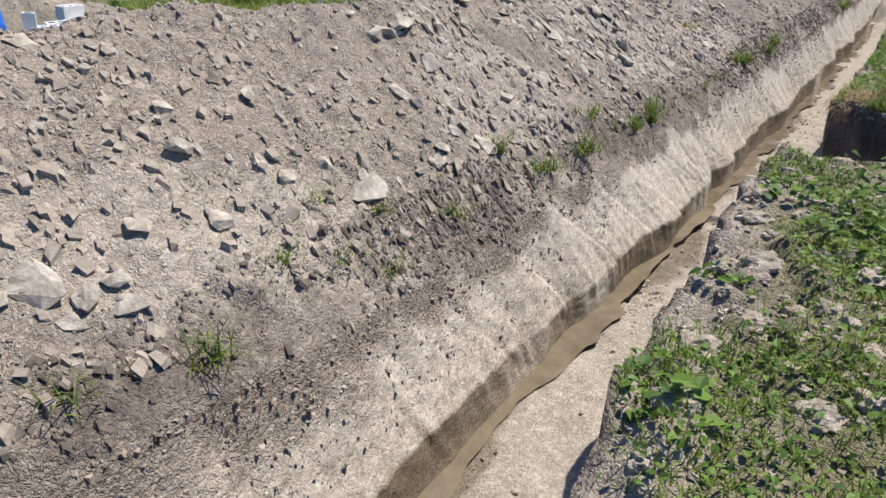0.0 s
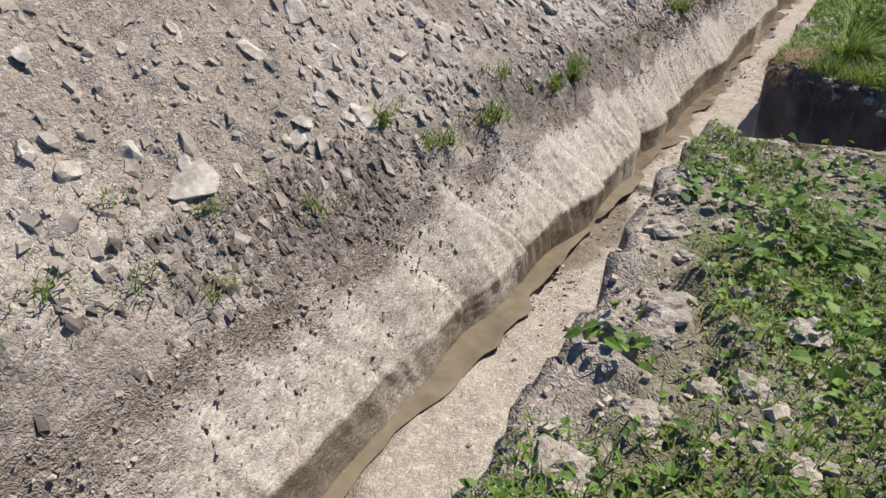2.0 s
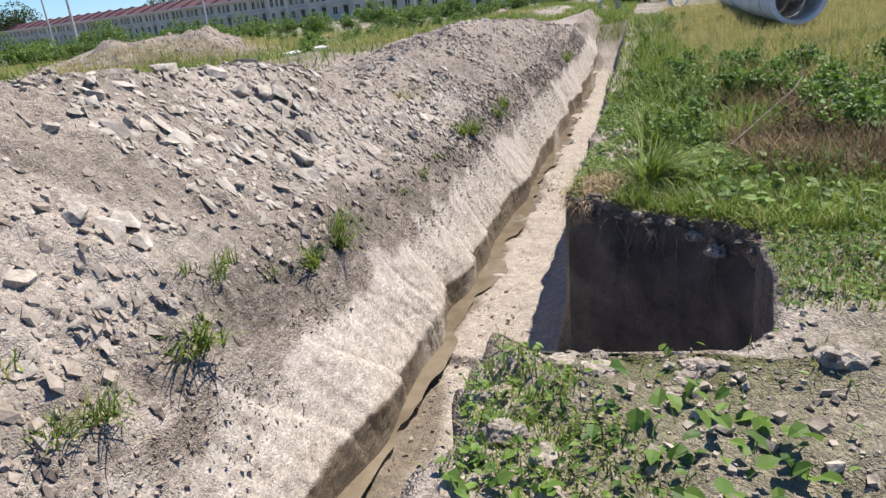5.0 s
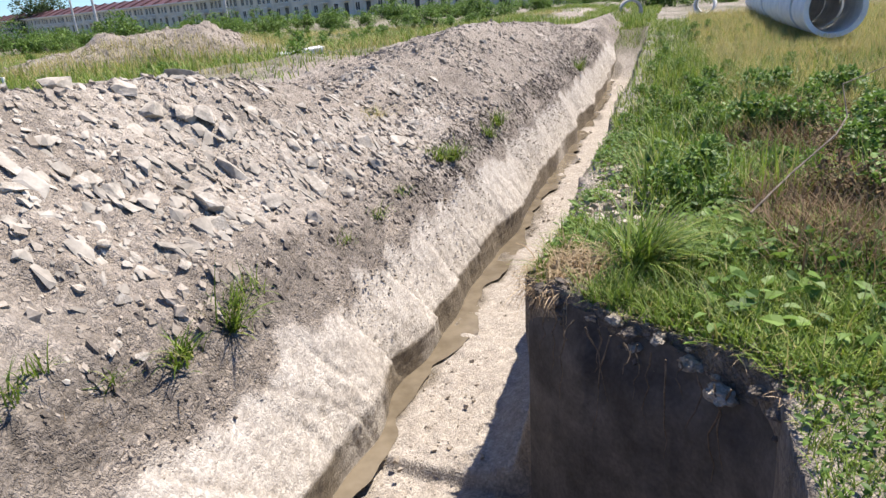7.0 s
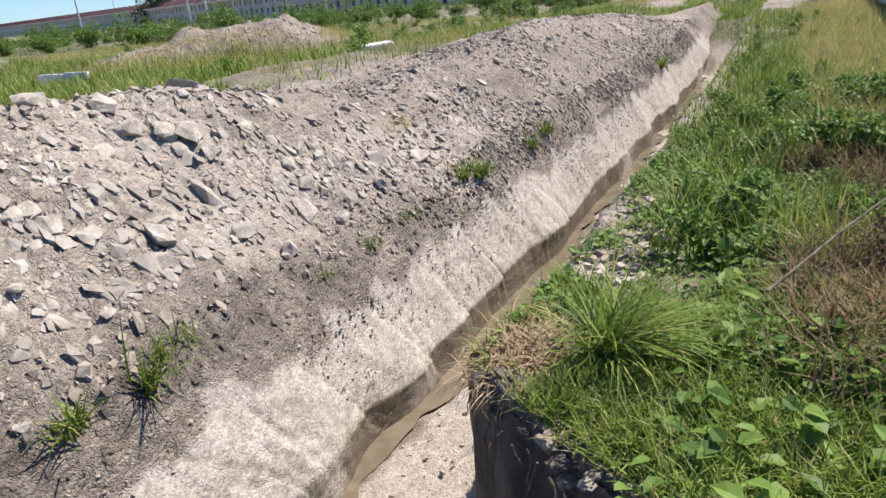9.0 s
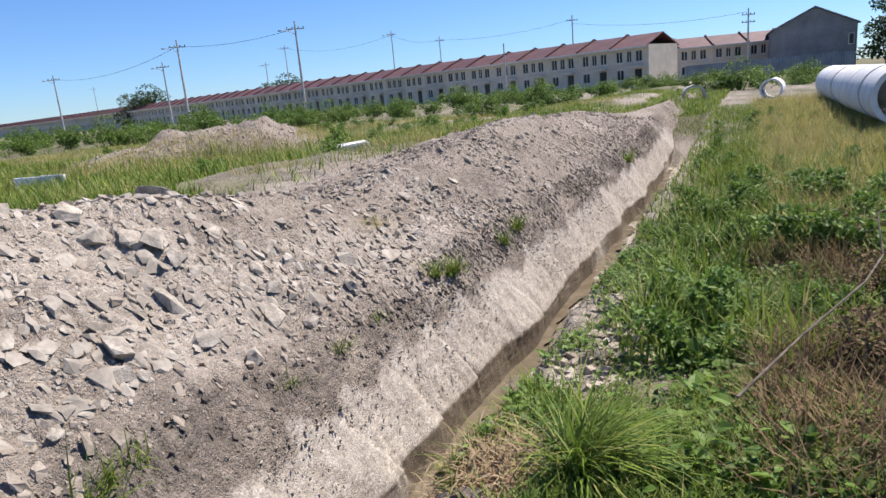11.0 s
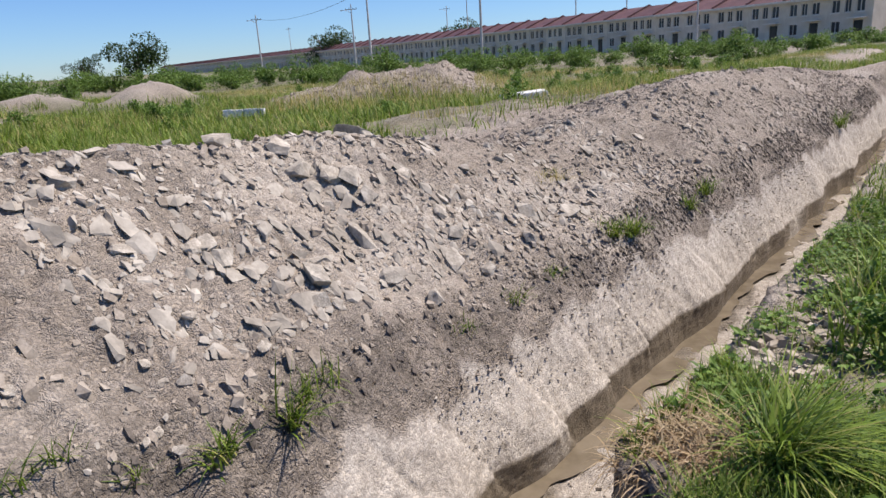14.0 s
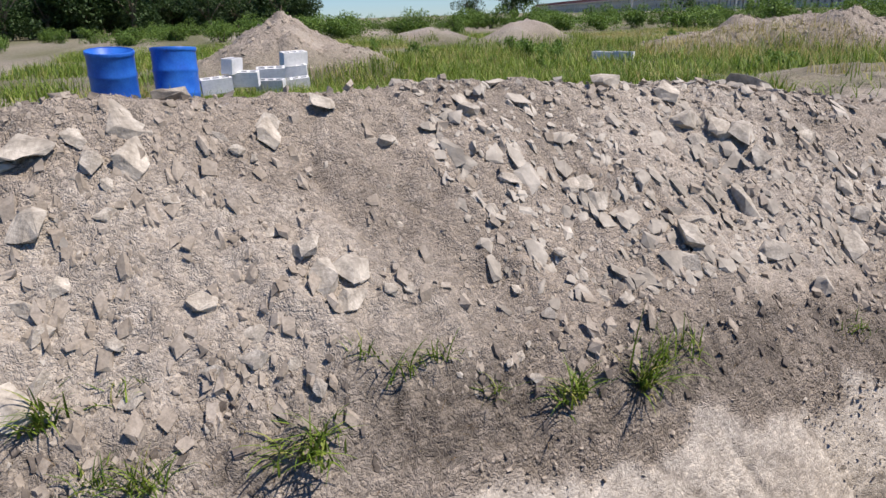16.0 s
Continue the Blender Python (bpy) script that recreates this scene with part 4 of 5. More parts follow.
for n, (u, v, size) in enumerate(((9.1, -3.81, 0.12), (9.22, -3.52, 0.34), (9.95, -3.41, 0.28), (10.77, -3.39, 0.31), (10.04, -4.21, 0.15), (11.04, -3.57, 0.24), (7.85, -3.88, 0.13), (5.1, -3.56, 0.25), (5.17, -3.46, 0.18), (5.27, -3.63, 0.16), (5.95, -3.18, 0.14), (5.55, -3.18, 0.18), (5.04, -3.22, 0.31), (5.94, -3.52, 0.24), (6.6, -3.47, 0.28), (6.97, -3.38, 0.12), (6.18, -3.33, 0.18), (6.44, -2.99, 0.13), (5.5, -3.4, 0.13), (5.17, -3.3, 0.17), (7.78, -3.38, 0.11), (7.94, -3.21, 0.14), (8.18, -3.29, 0.07), (8.39, -3.3, 0.19), (8.48, -3.18, 0.14), (8.29, -3.41, 0.14), (8.73, -3.24, 0.12), (8.88, -3.27, 0.12), (9.23, -3.29, 0.14), (9.6, -3.3, 0.16))):
    lay(u, v, size, n + 30)
for n, (u, v, size) in enumerate(((10.14, -3.1, 0.21), (9.13, -3.37, 0.21), (8.14, -3.01, 0.08), (7.62, -3.02, 0.09), (7.67, -2.91, 0.11), (7.53, -2.97, 0.07), (1.21, -3.43, 0.38), (1.51, -3.14, 0.26), (1.35, -3.29, 0.23), (1.22, -3.23, 0.18), (3.41, -3.24, 0.42), (2.27, -3.39, 0.24), (1.81, -3.48, 0.2), (1.02, -3.42, 0.13), (4.7, -3.32, 0.18), (4.85, -3.21, 0.2), (4.09, -3.96, 0.24), (4.54, -3.74, 0.25), (4.79, -4.2, 0.24), (5.48, -4.1, 0.2), (2.38, -3.81, 0.22), (2.52, -4.17, 0.23), (2.52, -4.64, 0.18), (2.07, -4.83, 0.31), (3.2, -4.09, 0.18), (3.67, -4.52, 0.15), (2.91, -3.47, 0.2), (3.27, -3.46, 0.19), (2.62, -3.43, 0.12), (3.53, -4.08, 0.12))):
    lay(u, v, size, n + 60)
for n, (u, v, size) in enumerate(((3.69, -3.95, 0.13), (4.0, -3.16, 0.11), (4.29, -3.18, 0.19), (1.4, -4.0, 0.09), (1.54, -3.3, 0.2), (1.67, -3.15, 0.1), (2.81, -3.62, 0.16), (4.71, -4.41, 0.16), (2.28, -4.54, 0.13), (4.96, -4.21, 0.34), (4.8, -3.37, 0.19), (4.88, -3.33, 0.16), (4.38, -3.21, 0.19), (4.2, -3.2, 0.12), (4.58, -3.6, 0.16), (4.53, -3.87, 0.15), (3.73, -3.16, 0.12), (4.5, -3.1, 0.11), (8.69, -4.06, 0.25), (11.81, -3.2, 0.21), (6.16, -3.19, 0.18), (6.35, -3.13, 0.13), (7.09, -3.41, 0.12), (7.3, -4.43, 0.19), (11.11, -3.81, 0.25), (11.06, -4.2, 0.25), (14.05, -4.38, 0.27), (11.23, -3.58, 0.18), (10.96, -4.98, 0.33), (11.05, -3.19, 0.24))):
    lay(u, v, size, n + 90)
for n, (u, v, size) in enumerate(((12.25, -3.53, 0.28), (12.99, -3.37, 0.4), (13.63, -3.84, 0.22), (16.71, -4.15, 0.29), (18.34, -3.89, 0.27), (17.08, -3.05, 0.24), (15.07, -4.21, 0.3), (14.92, -4.87, 0.26), (16.51, -3.49, 0.21), (18.95, -3.09, 0.25), (17.91, -4.29, 0.24), (21.61, -4.43, 0.25), (23.14, -3.43, 0.27), (24.07, -4.23, 0.25), (14.55, -3.62, 0.21), (13.26, -4.39, 0.22), (12.06, -4.18, 0.19), (12.98, -3.65, 0.24))):
    lay(u, v, size, n + 120)

rock(11.35, -5.2, 0.58, 20, 10, 2, -0.35, None, "dark-shaded boulder perched on the spoil crest")
rock(11.5, -5.25, 0.36, 80, -8, 4, 0.1)
rock(9.6, -5.15, 0.42, 130, 15, 0, -0.2, None, "rounded boulder perched on the spoil crest")
rock(9.75, -5.05, 0.26, 30, 0, 9, 0.2)
rock(6.76, -3.5, 0.33, 15, 4, 1, -0.15, None, "pale flat slab lying loose on the spoil slope")
rock(6.56, -3.64, 0.2, 40, -8, 2, -0.25, None, "pale flat slab lying loose on the spoil slope")
rock(6.72, -3.36, 0.26, 8, 3, 3, -0.1, None, "pale flat slab lying loose on the spoil slope")
rock(10.4, -4.3, 0.38, 35, 12, 1, -0.15, None, "long pale slab lying on the rubble")
rock(8.7, -3.9, 0.32, 10, 5, 3, -0.2, None, "smooth grey flat slab on the spoil")
rock(5.69, -4.30, 0.46, 100, 4, 3, 0.5, None, "large brown-grey boulder set into the spoil")
rock(6.5, -4.42, 0.32, 60, 12, 3, 0.1, None, "whitish slab tilted up on the spoil")
rock(5.95, -5.0, 0.42, 60, 35, 3, 0.0, None, "leaning pale slab on the spoil crest")
gr = random.Random(12)
for n in range(110):
    u = gr.uniform(1.0, 21.0)
    v = -3.1 - 2.3 * gr.random() ** 0.8
    size = 0.05 * (0.15 / 0.05) ** (gr.random() ** 1.5)
    rock(u, v, size, gr.uniform(0, 360), gr.uniform(-25, 25), gr.randrange(12), gr.uniform(0.0, 0.3))


def patchy(seed, mean, swing, least):
    return lambda u, v, g: g.uniform(0, 1, len(u)) < np.clip(mean + swing * fbm(u * 0.7, v * 0.9, octaves=2, seed=seed), least, 1)


crumbs("rubble", 46000, (0.012, 0.09), (0.0, 36.0, -6.2, -2.85), CLOD, "loose grey clods and gravel over the spoil bank", 5, patchy(91, 0.55, 0.9, 0.15))
crumbs("slabs", 2700, (0.045, 0.2), (7.6, 16.0, -5.4, -3.25), ROCK, "flat broken slabs of rock thick on the spoil", 14, patchy(95, 0.6, 0.8, 0.1), 0.06, True, (0.22, 0.5), 0.42)
crumbs("chips", 2400, (0.035, 0.15), (1.0, 36.0, -5.4, -3.0), CLOD, "broken lumps of dry soil on the spoil", 15,
       lambda u, v, g: patchy(97, 0.5, 0.9, 0.1)(u, v, g) & ((u < 4.2) | (u > 7.6) | (g.uniform(0, 1, len(u)) < 0.3)), 0.03, True, (0.35, 0.7), 0.25)
crumbs("pebbles", 15000, (0.012, 0.06), (0.5, 24.0, -5.6, -2.95), ROCK, "small pale stones scattered on the spoil", 6, patchy(92, 0.4, 1.0, 0.08), 0.1, True, (0.4, 0.8), 0.4)
crumbs("dark_crumbs", 17000, (0.012, 0.055), (0.5, 34.0, -3.08, -2.64), DARKCLOD, "dark crumbly soil along the trench brow", 7, patchy(94, 0.5, 1.0, 0.1))
crumbs("slope_crumbs", 5200, (0.01, 0.04), (0.8, 22.0, -2.66, -2.42), CLOD, "loose crumbs caught on the cut slope", 19, lambda u, v, g: g.uniform(0, 1, len(u)) < np.clip((-2.42 - v) / 0.24, 0, 1) ** 1.5, 0.25)
crumbs("slope_flakes", 2600, (0.012, 0.05), (0.8, 22.0, -2.6, -2.3), ROCK, "pale flakes caught on the cut slope", 20, None, 0.2, True, (0.25, 0.5))
crumbs("bed_gravel", 2600, (0.01, 0.05), (1.5, 22.0, -2.1, -1.0), CLOD, "small lumps fallen onto the trench bed", 9, patchy(96, 0.4, 1.0, 0.05))

# ---- the grassy side ----
cr = random.Random(5)
for n in range(120):
    u = cr.uniform(1.6, 6.0) if n < 88 else cr.uniform(10.0, 13.2)
    v = float(edge_line(u)) + 0.12 + 0.75 * cr.random() ** 1.5
    clod(u, v, 0.07 * 3.2 ** (cr.random() ** 1.6), cr.uniform(0, 360), n)
crumbs("cobbles", 900, (0.02, 0.11), (9.9, 12.7, -0.85, 0.1), CLODS, "grey stones on the bare patches of the bank", 21,
       lambda u, v, g: (v > edge_line(u) + 0.02) & (np.min([np.hypot(u - a, (v - b) * 1.2) / r for a, b, r in ((10.3, -0.5, 0.36), (11.1, -0.25, 0.45), (12.2, -0.4, 0.35))], 0) < 1))
crumbs("bank_crumbs", 5200, (0.012, 0.06), (0.5, 16.0, -1.0, 0.5), CLODS, "grey crumbs of soil along the trench edge", 8,
       lambda u, v, g: (v > edge_line(u) + 0.02) & patchy(31, 0.35, 1.1, 0.03)(u, v, g))


def bank_keep(u, v, g):
    bare = 0.5 * (1 - sstep(6.3, 8.0, u)) * (1 - sstep(-0.45, 0.3, v))
    trodden = sstep(4.0, 4.7, u) * (1 - sstep(6.0, 6.4, u)) * sstep(-0.15, 0.15, v) * (1 - sstep(1.1, 1.6, v))
    lush = 0.5 * sstep(7.4, 8.6, u)
    brown = 0.7 * sstep(0.4, 0.8, v) * sstep(8.8, 9.4, u) * (1 - sstep(13.0, 14.0, u))
    rim = 0.75 * sstep(7.5, 7.9, u) * (1 - sstep(8.9, 9.1, u)) * (1 - sstep(0.08, 0.3, v - edge_line(u)))
    spots = 0.0
    for a, b, r in ((9.02, -0.52, 0.3), (8.8, -0.5, 0.3), (10.3, -0.5, 0.36), (11.1, -0.25, 0.45), (12.2, -0.4, 0.35)):
        spots = spots + (2.2 if a < 9.5 else 1.2) * (1 - sstep(0.6, 1.1, np.hypot(u - a, (v - b) * 1.2) / r))
    lush = lush - rim - spots
    return (v > edge_line(u) + 0.03) & (g.uniform(0, 1, len(u)) < np.clip(0.75 - brown - bare + lush - 1.2 * trodden + 1.3 * fbm(u * 1.3, v * 1.3, octaves=3, seed=73), 0.03, 1))


def pit_clear(u, v, g):
    return bank_keep(u, v, g) 


lawn("short_grass", (0.8, 9.0, -1.0, 2.4), 95000, 0.095, 0.007, GRASS, "short green grass along the trench edge", 101, grass_level, pit_clear, 0.6)
lawn("long_grass", (7.7, 10.2, -0.8, 2.2), 26000, 0.22, 0.009, GRASS, "long green grass thick behind the pit", 119, grass_level, bank_keep, 0.7)
lawn("rim_straw", (7.5, 9.3, -0.9, 0.8), 5200, 0.12, 0.006, TANGLE, "dry trampled straw along the pit rim", 120, grass_level,
     lambda u, v, g: (v > edge_line(u)) & (g.uniform(0, 1, len(u)) < 1 - sstep(0.1, 0.42, v - edge_line(u))), 1.1)
lawn("grass", (8.9, 17.0, -1.0, 4.0), 70000, 0.16, 0.009, GRASS, "thick green grass on the bank", 102, grass_level, bank_keep, 0.6)
lawn("rank_grass", (15.0, 40.0, -1.0, 9.0), 45000, 0.34, 0.016, GRASS, "tall rank grass further along the bank", 106, grass_level, bank_keep)
lawn("dry_grass", (17.0, 42.0, 0.8, 12.0), 42000, 0.6, 0.014, STRAW, "tall straw-coloured grass", 103, grass_level)
lawn("withered_weeds", (8.8, 14.2, 0.6, 3.4), 26000, 0.4, 0.012, BROWN, "withered brown weeds on the bank", 107, grass_level,
     lambda u, v, g: g.uniform(0, 1, len(u)) < np.clip(0.5 + fbm(u * 0.6, v * 0.6, octaves=2, seed=97), 0, 1), 0.7)
lawn("dead_stalks", (8.6, 14.0, 0.8, 3.4), 1600, 0.75, 0.006, BROWN, "long dead stalks tangled over the weeds", 118, grass_level, None, 1.0, 0.6)
lawn("tall_weeds", (10.5, 26.0, -0.3, 6.0), 20000, 0.62, 0.016, GRASS, "tall green weeds thick on the bank", 142, grass_level,
     lambda u, v, g: (v > edge_line(u) + 0.25) & (fbm(u * 0.7, v * 0.7, octaves=3, seed=143) > 0.15 - 0.1 * v), 0.5)
lawn("yellow_grass", (11.0, 26.0, 0.9, 7.0), 42000, 0.6, 0.011, STRAW, "yellowing grass stalks", 108, grass_level,
     lambda u, v, g: fbm(u * 0.9, v * 0.9, octaves=3, seed=144) > -0.05, 0.45)


def weeds(name, area, count, small, large, high, seed, keep, label):
    g = np.random.default_rng(seed)
    u, v = g.uniform(area[0], area[1], count), g.uniform(area[2], area[3], count)
    ok = keep(u, v, g)
    u, v = u[ok], v[ok]
    root = places(u, v, grass_level) + np.stack([0 * u, 0 * u, g.uniform(0.01, high, len(u))], 1)
    return foliage(name, root, g.uniform(small, large, len(u)), 0.45, LEAF, label)


weeds("creeping_weeds", (0.8, 8.3, -1.0, 2.4), 17000, 0.02, 0.045, 0.06, 7, pit_clear, "low creeping small-leaved weeds")
weeds("leafy_weeds", (8.9, 15.0, -0.8, 3.0), 24000, 0.025, 0.065, 0.12, 17, bank_keep, "dense low broad-leaved weeds")
VINES = ((4.75, -0.45, 0.32), (5.35, -0.05, 0.36), (4.2, -0.2, 0.3), (4.6, 0.25, 0.32), (3.6, 0.05, 0.28), (3.1, -0.62, 0.14), (5.0, -0.72, 0.2), (2.0, -0.6, 0.18))


def near_vines(u, v, g):
    return (v > edge_line(u) + 0.02) & (np.min([np.hypot(u - a, v - b) / r for a, b, r in VINES], 0) < 1)


weeds("vine_leaves", (1.6, 6.0, -0.9, 0.7), 1150, 0.045, 0.095, 0.1, 18, near_vines, "broad heart-shaped vine leaves")
weeds("vine", (7.9, 10.8, 0.1, 1.6), 520, 0.06, 0.11, 0.16, 19, lambda u, v, g: fbm(u * 1.1, v * 1.1, octaves=2, seed=99) > 0.0, "broad vine leaves over the grass")

# the sedge and the dry sod at the pit's corner
tagged(tuft("sedge_clump", 9.05, -0.2, 340, 0.68, 0.014, GRASS, "large clump of long arching green sedge", 1.1, 0.06, 0.75, 0, "", 0.8), kind="stuff")
tagged(tuft("sedge_clump", 9.6, -0.45, 60, 0.34, 0.012, GRASS, "small upright clump of green sedge", 0.9, 0.08, 0.3), kind="stuff")
tagged(tuft("long_blades", 9.02, float(edge_line(9.02)) + 0.05, 9, 0.55, 0.012, GRASS, "a few long blades hanging over the trench", 0.5, 0.04, 1.25), kind="stuff")
tagged(tuft("dry_sod", 9.0, -0.52, 1900, 0.32, 0.01, TANGLE, "tangle of dry roots and straw at the pit corner", 2.2, 0.11, 0.9), kind="stuff")
tagged(tuft("dry_fringe", 8.84, -0.64, 600, 0.3, 0.008, TANGLE, "fringe of dry rootlets hanging over the pit corner", 1.5, 0.09, 1.35), kind="stuff")


def root_thing(u, v, z, length, seed):
    r = random.Random(seed)
    p = W(u, v, z)
    pts = [p.copy()]
    for k in range(6):
        p = p + W(r.uniform(-0.03, 0.015), r.uniform(-0.03, 0.03)) - Vector((0, 0, length / 6))
        pts.append(p.copy())
    ob = part("root", tube(bmesh.new(), pts, [0.006, 0.0055, 0.005, 0.004, 0.003, 0.0025, 0.0015], 5), ROOT)
    return tagged(ob, "thin dry root hanging down the pit wall", "root", "roots in the pit wall")


for k in range(16):
    w = -0.78 + 0.07 * k
    root_thing(float(np.interp(w, [-0.93, -0.45, 0.1, 0.38], [8.84, 8.42, 8.06, 7.76])) - 0.07 - 0.02 * (k % 3), w, -0.22, 0.15 + 0.13 * ((k * 5) % 4), k)


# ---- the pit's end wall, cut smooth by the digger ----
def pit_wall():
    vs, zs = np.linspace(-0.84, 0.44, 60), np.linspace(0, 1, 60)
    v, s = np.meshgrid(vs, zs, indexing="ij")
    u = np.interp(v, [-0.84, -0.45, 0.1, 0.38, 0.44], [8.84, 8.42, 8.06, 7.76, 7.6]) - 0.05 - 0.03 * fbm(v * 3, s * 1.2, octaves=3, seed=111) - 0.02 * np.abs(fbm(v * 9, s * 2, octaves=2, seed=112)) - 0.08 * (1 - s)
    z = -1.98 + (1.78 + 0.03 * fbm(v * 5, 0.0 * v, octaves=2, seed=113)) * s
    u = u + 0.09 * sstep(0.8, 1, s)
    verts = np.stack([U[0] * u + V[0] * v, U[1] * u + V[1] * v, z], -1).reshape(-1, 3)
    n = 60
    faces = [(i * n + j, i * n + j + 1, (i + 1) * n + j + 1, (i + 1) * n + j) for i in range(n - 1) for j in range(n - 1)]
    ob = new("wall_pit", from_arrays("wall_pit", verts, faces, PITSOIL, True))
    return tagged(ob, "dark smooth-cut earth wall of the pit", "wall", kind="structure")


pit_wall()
crumbs("sod_crumbs", 1800, (0.015, 0.06), (7.6, 9.0, -0.95, 0.5), DARKCLOD, "dark crumbs of topsoil at the pit rim", 13,
       lambda u, v, g: (v > edge_line(u) + 0.01) & (v < edge_line(u) + 0.16))

sr = random.Random(31)
for k in range(34):
    w = sr.uniform(-0.84, 0.44)
    q = float(np.interp(w, [-0.84, -0.45, 0.1, 0.38, 0.46], [8.86, 8.42, 8.06, 7.76, 7.5]))
    s = 0.035 + 0.12 * sr.random() ** 2.2
    ob = new("sod_clod", SOD_KINDS[k % 3] if k % 2 else CLOD_KINDS[k % 6])
    ob.matrix_basis = Matrix.Translation(W(q - 0.05 + 0.1 * sr.random(), w, -0.16 - 0.2 * sr.random() ** 1.5)) @ pose(0, 0, 0, 0, 0, k * 77) @ Matrix.Scale(s, 4)
    tagged(ob, "dark crumbling clod of topsoil at the pit rim", "clod", "sods round the pit")

branch = part("dry_branch", tube(bmesh.new(), [W(9.6, 0.5, 0.05), W(10.3, 0.83, 0.14), W(10.8, 1.2, 0.33), W(11.2, 1.35, 0.4), W(11.5, 1.35, 0.62), W(12.2, 2.0, 0.75)], [0.008, 0.007, 0.007, 0.006, 0.005, 0.003], 6), BARK)
tagged(branch, "thin dark dry branch lying across the weeds", "branch")

# ---- grass along the brow of the slope ----
for u, v, n, h in ((6.34, -2.80, 70, 0.26), (8.33, -2.80, 46, 0.30), (7.85, -2.80, 50, 0.22), (7.38, -2.9, 16, 0.2), (5.16, -3.16, 60, 0.22), (6.7, -3.1, 20, 0.12), (5.57, -2.82, 60, 0.18), (5.36, -2.86, 40, 0.16),
                   (6.9, -3.0, 26, 0.2), (8.5, -2.86, 40, 0.2), (7.12, -3.05, 20, 0.16), (13.22, -2.95, 70, 0.26), (13.53, -2.82, 90, 0.3), (16.2, -2.84, 70, 0.3), (15.4, -2.8, 60, 0.26), (26.5, -2.7, 90, 0.5)):
    tuft("grass_tuft", u, v, int(n * 1.2), h * 1.3, 0.014 if h > 0.2 else 0.01, GRASS, "green grass tuft rooted at the trench brow", 1.3, 0.05 + 0.02 * (n > 60), 0.5, 3 if u == 8.33 else 0, "grass tufts on the brow", 0.55)
for u, v, n, h in ((5.53, -3.24, 24, 0.14), (8.7, -2.88, 30, 0.2), (4.08, -2.9, 40, 0.2), (1.65, -2.8, 46, 0.26), (3.18, -2.8, 20, 0.2), (2.8, -2.95, 36, 0.14), (0.99, -2.86, 30, 0.16), (2.4, -3.05, 40, 0.12), (3.4, -3.1, 36, 0.12), (3.0, -3.3, 30, 0.1), (11.0, -2.85, 40, 0.16), (10.2, -2.85, 30, 0.14), (11.7, -2.9, 30, 0.16)):
    tuft("grass_tuft", u, v, int(n * 1.2), h * 1.25, 0.01, GRASS, "small grass tuft in dark crumbly soil", 1.3, 0.07, 0.5, 0, "grass tufts on the brow", 0.5)
lawn("brow_stubble", (0.5, 22.0, -3.1, -2.66), 5000, 0.09, 0.004, BROWN, "dead stubble and rootlets along the brow", 109, spoil_level, patchy(121, 0.3, 1.0, 0.05), 0.8)
lawn("sparse_weeds", (2.0, 5.2, -3.7, -2.8), 1500, 0.06, 0.007, GRASS, "sparse weeds sprouting on the spoil", 110, spoil_level, lambda u, v, g: fbm(u * 1.2, v * 1.2, octaves=2, seed=122) > 0.1, 0.7)
tuft("dry_tussock", 13.6, -4.0, 130, 0.28, 0.006, STRAW, "dry straw tussock on the spoil bank", 1.4, 0.16, 0.7)

# ---- behind the spoil ----
TRUE = 1 / 0.6          # things built in metres, standing on ground that is laid out in units
for m in (pose(-10.15, 12.7, -0.18, 5, 6, 20), pose(-9.55, 13.75, -0.2, -4, 3, 70)):
    d = drum(0, 0, 0)
    d.matrix_basis = m @ Matrix.Scale(TRUE * 0.95, 4)
tuft("field_tuft", 5.6, -14.5, 90, 0.7, 0.02, GRASS, "green grass tuft between the drums", 1.0, 0.2, 0.4)
tuft("field_tuft", 5.9, -12.9, 120, 0.6, 0.02, GRASS, "green grass tuft between the drums", 1.0, 0.18, 0.4)
for x, y, z, t in ((-9.3, 14.6, 0.2, 60), (-9.2, 15.3, 0.28, 38), (-9.3, 16.2, 0.3, 48), (-9.55, 17.2, 0.26, 42), (-9.6, 17.25, 0.6, 75), (-9.35, 15.1, 0.58, 120), (-9.0, 15.9, 0.05, 30), (-9.3, 17.0, -0.02, 52)):
    hollow_block(pose(x, y, z, 5 + t % 7, 3 - t % 9, t) @ Matrix.Scale(TRUE, 4))
for x, y, z, t in ((-4.95, 26.5, 0.05, 2), (-4.27, 26.55, 0.05, 6)):
    hollow_block(pose(x, y, z, 0, 2, t) @ Matrix.Scale(TRUE, 4))
beam = part("concrete_block", boxed(-0.72, 0.72, -0.3, 0.3, 0, 0.46, bevel=0.03), WHITE)
beam.matrix_basis = pose(4.55, 26.0, 0.0, 3, -4, 10)
tagged(beam, "broken length of whitewashed concrete lying behind the spoil", "concrete block")


def in_spot(u, v, x0, y0, rx, ry):
    x, y = U[0] * u + V[0] * v, U[1] * u + V[1] * v
    return ((x - x0) / rx) ** 2 + ((y - y0) / ry) ** 2


def off_heaps(u, v):
    x, y = U[0] * u + V[0] * v, U[1] * u + V[1] * v
    ok = np.ones(len(u), bool)
    for hx, hy, hz, r in HEAPS:
        ok &= np.hypot(x - hx, y - hy) > 0.72 * r
    return ok


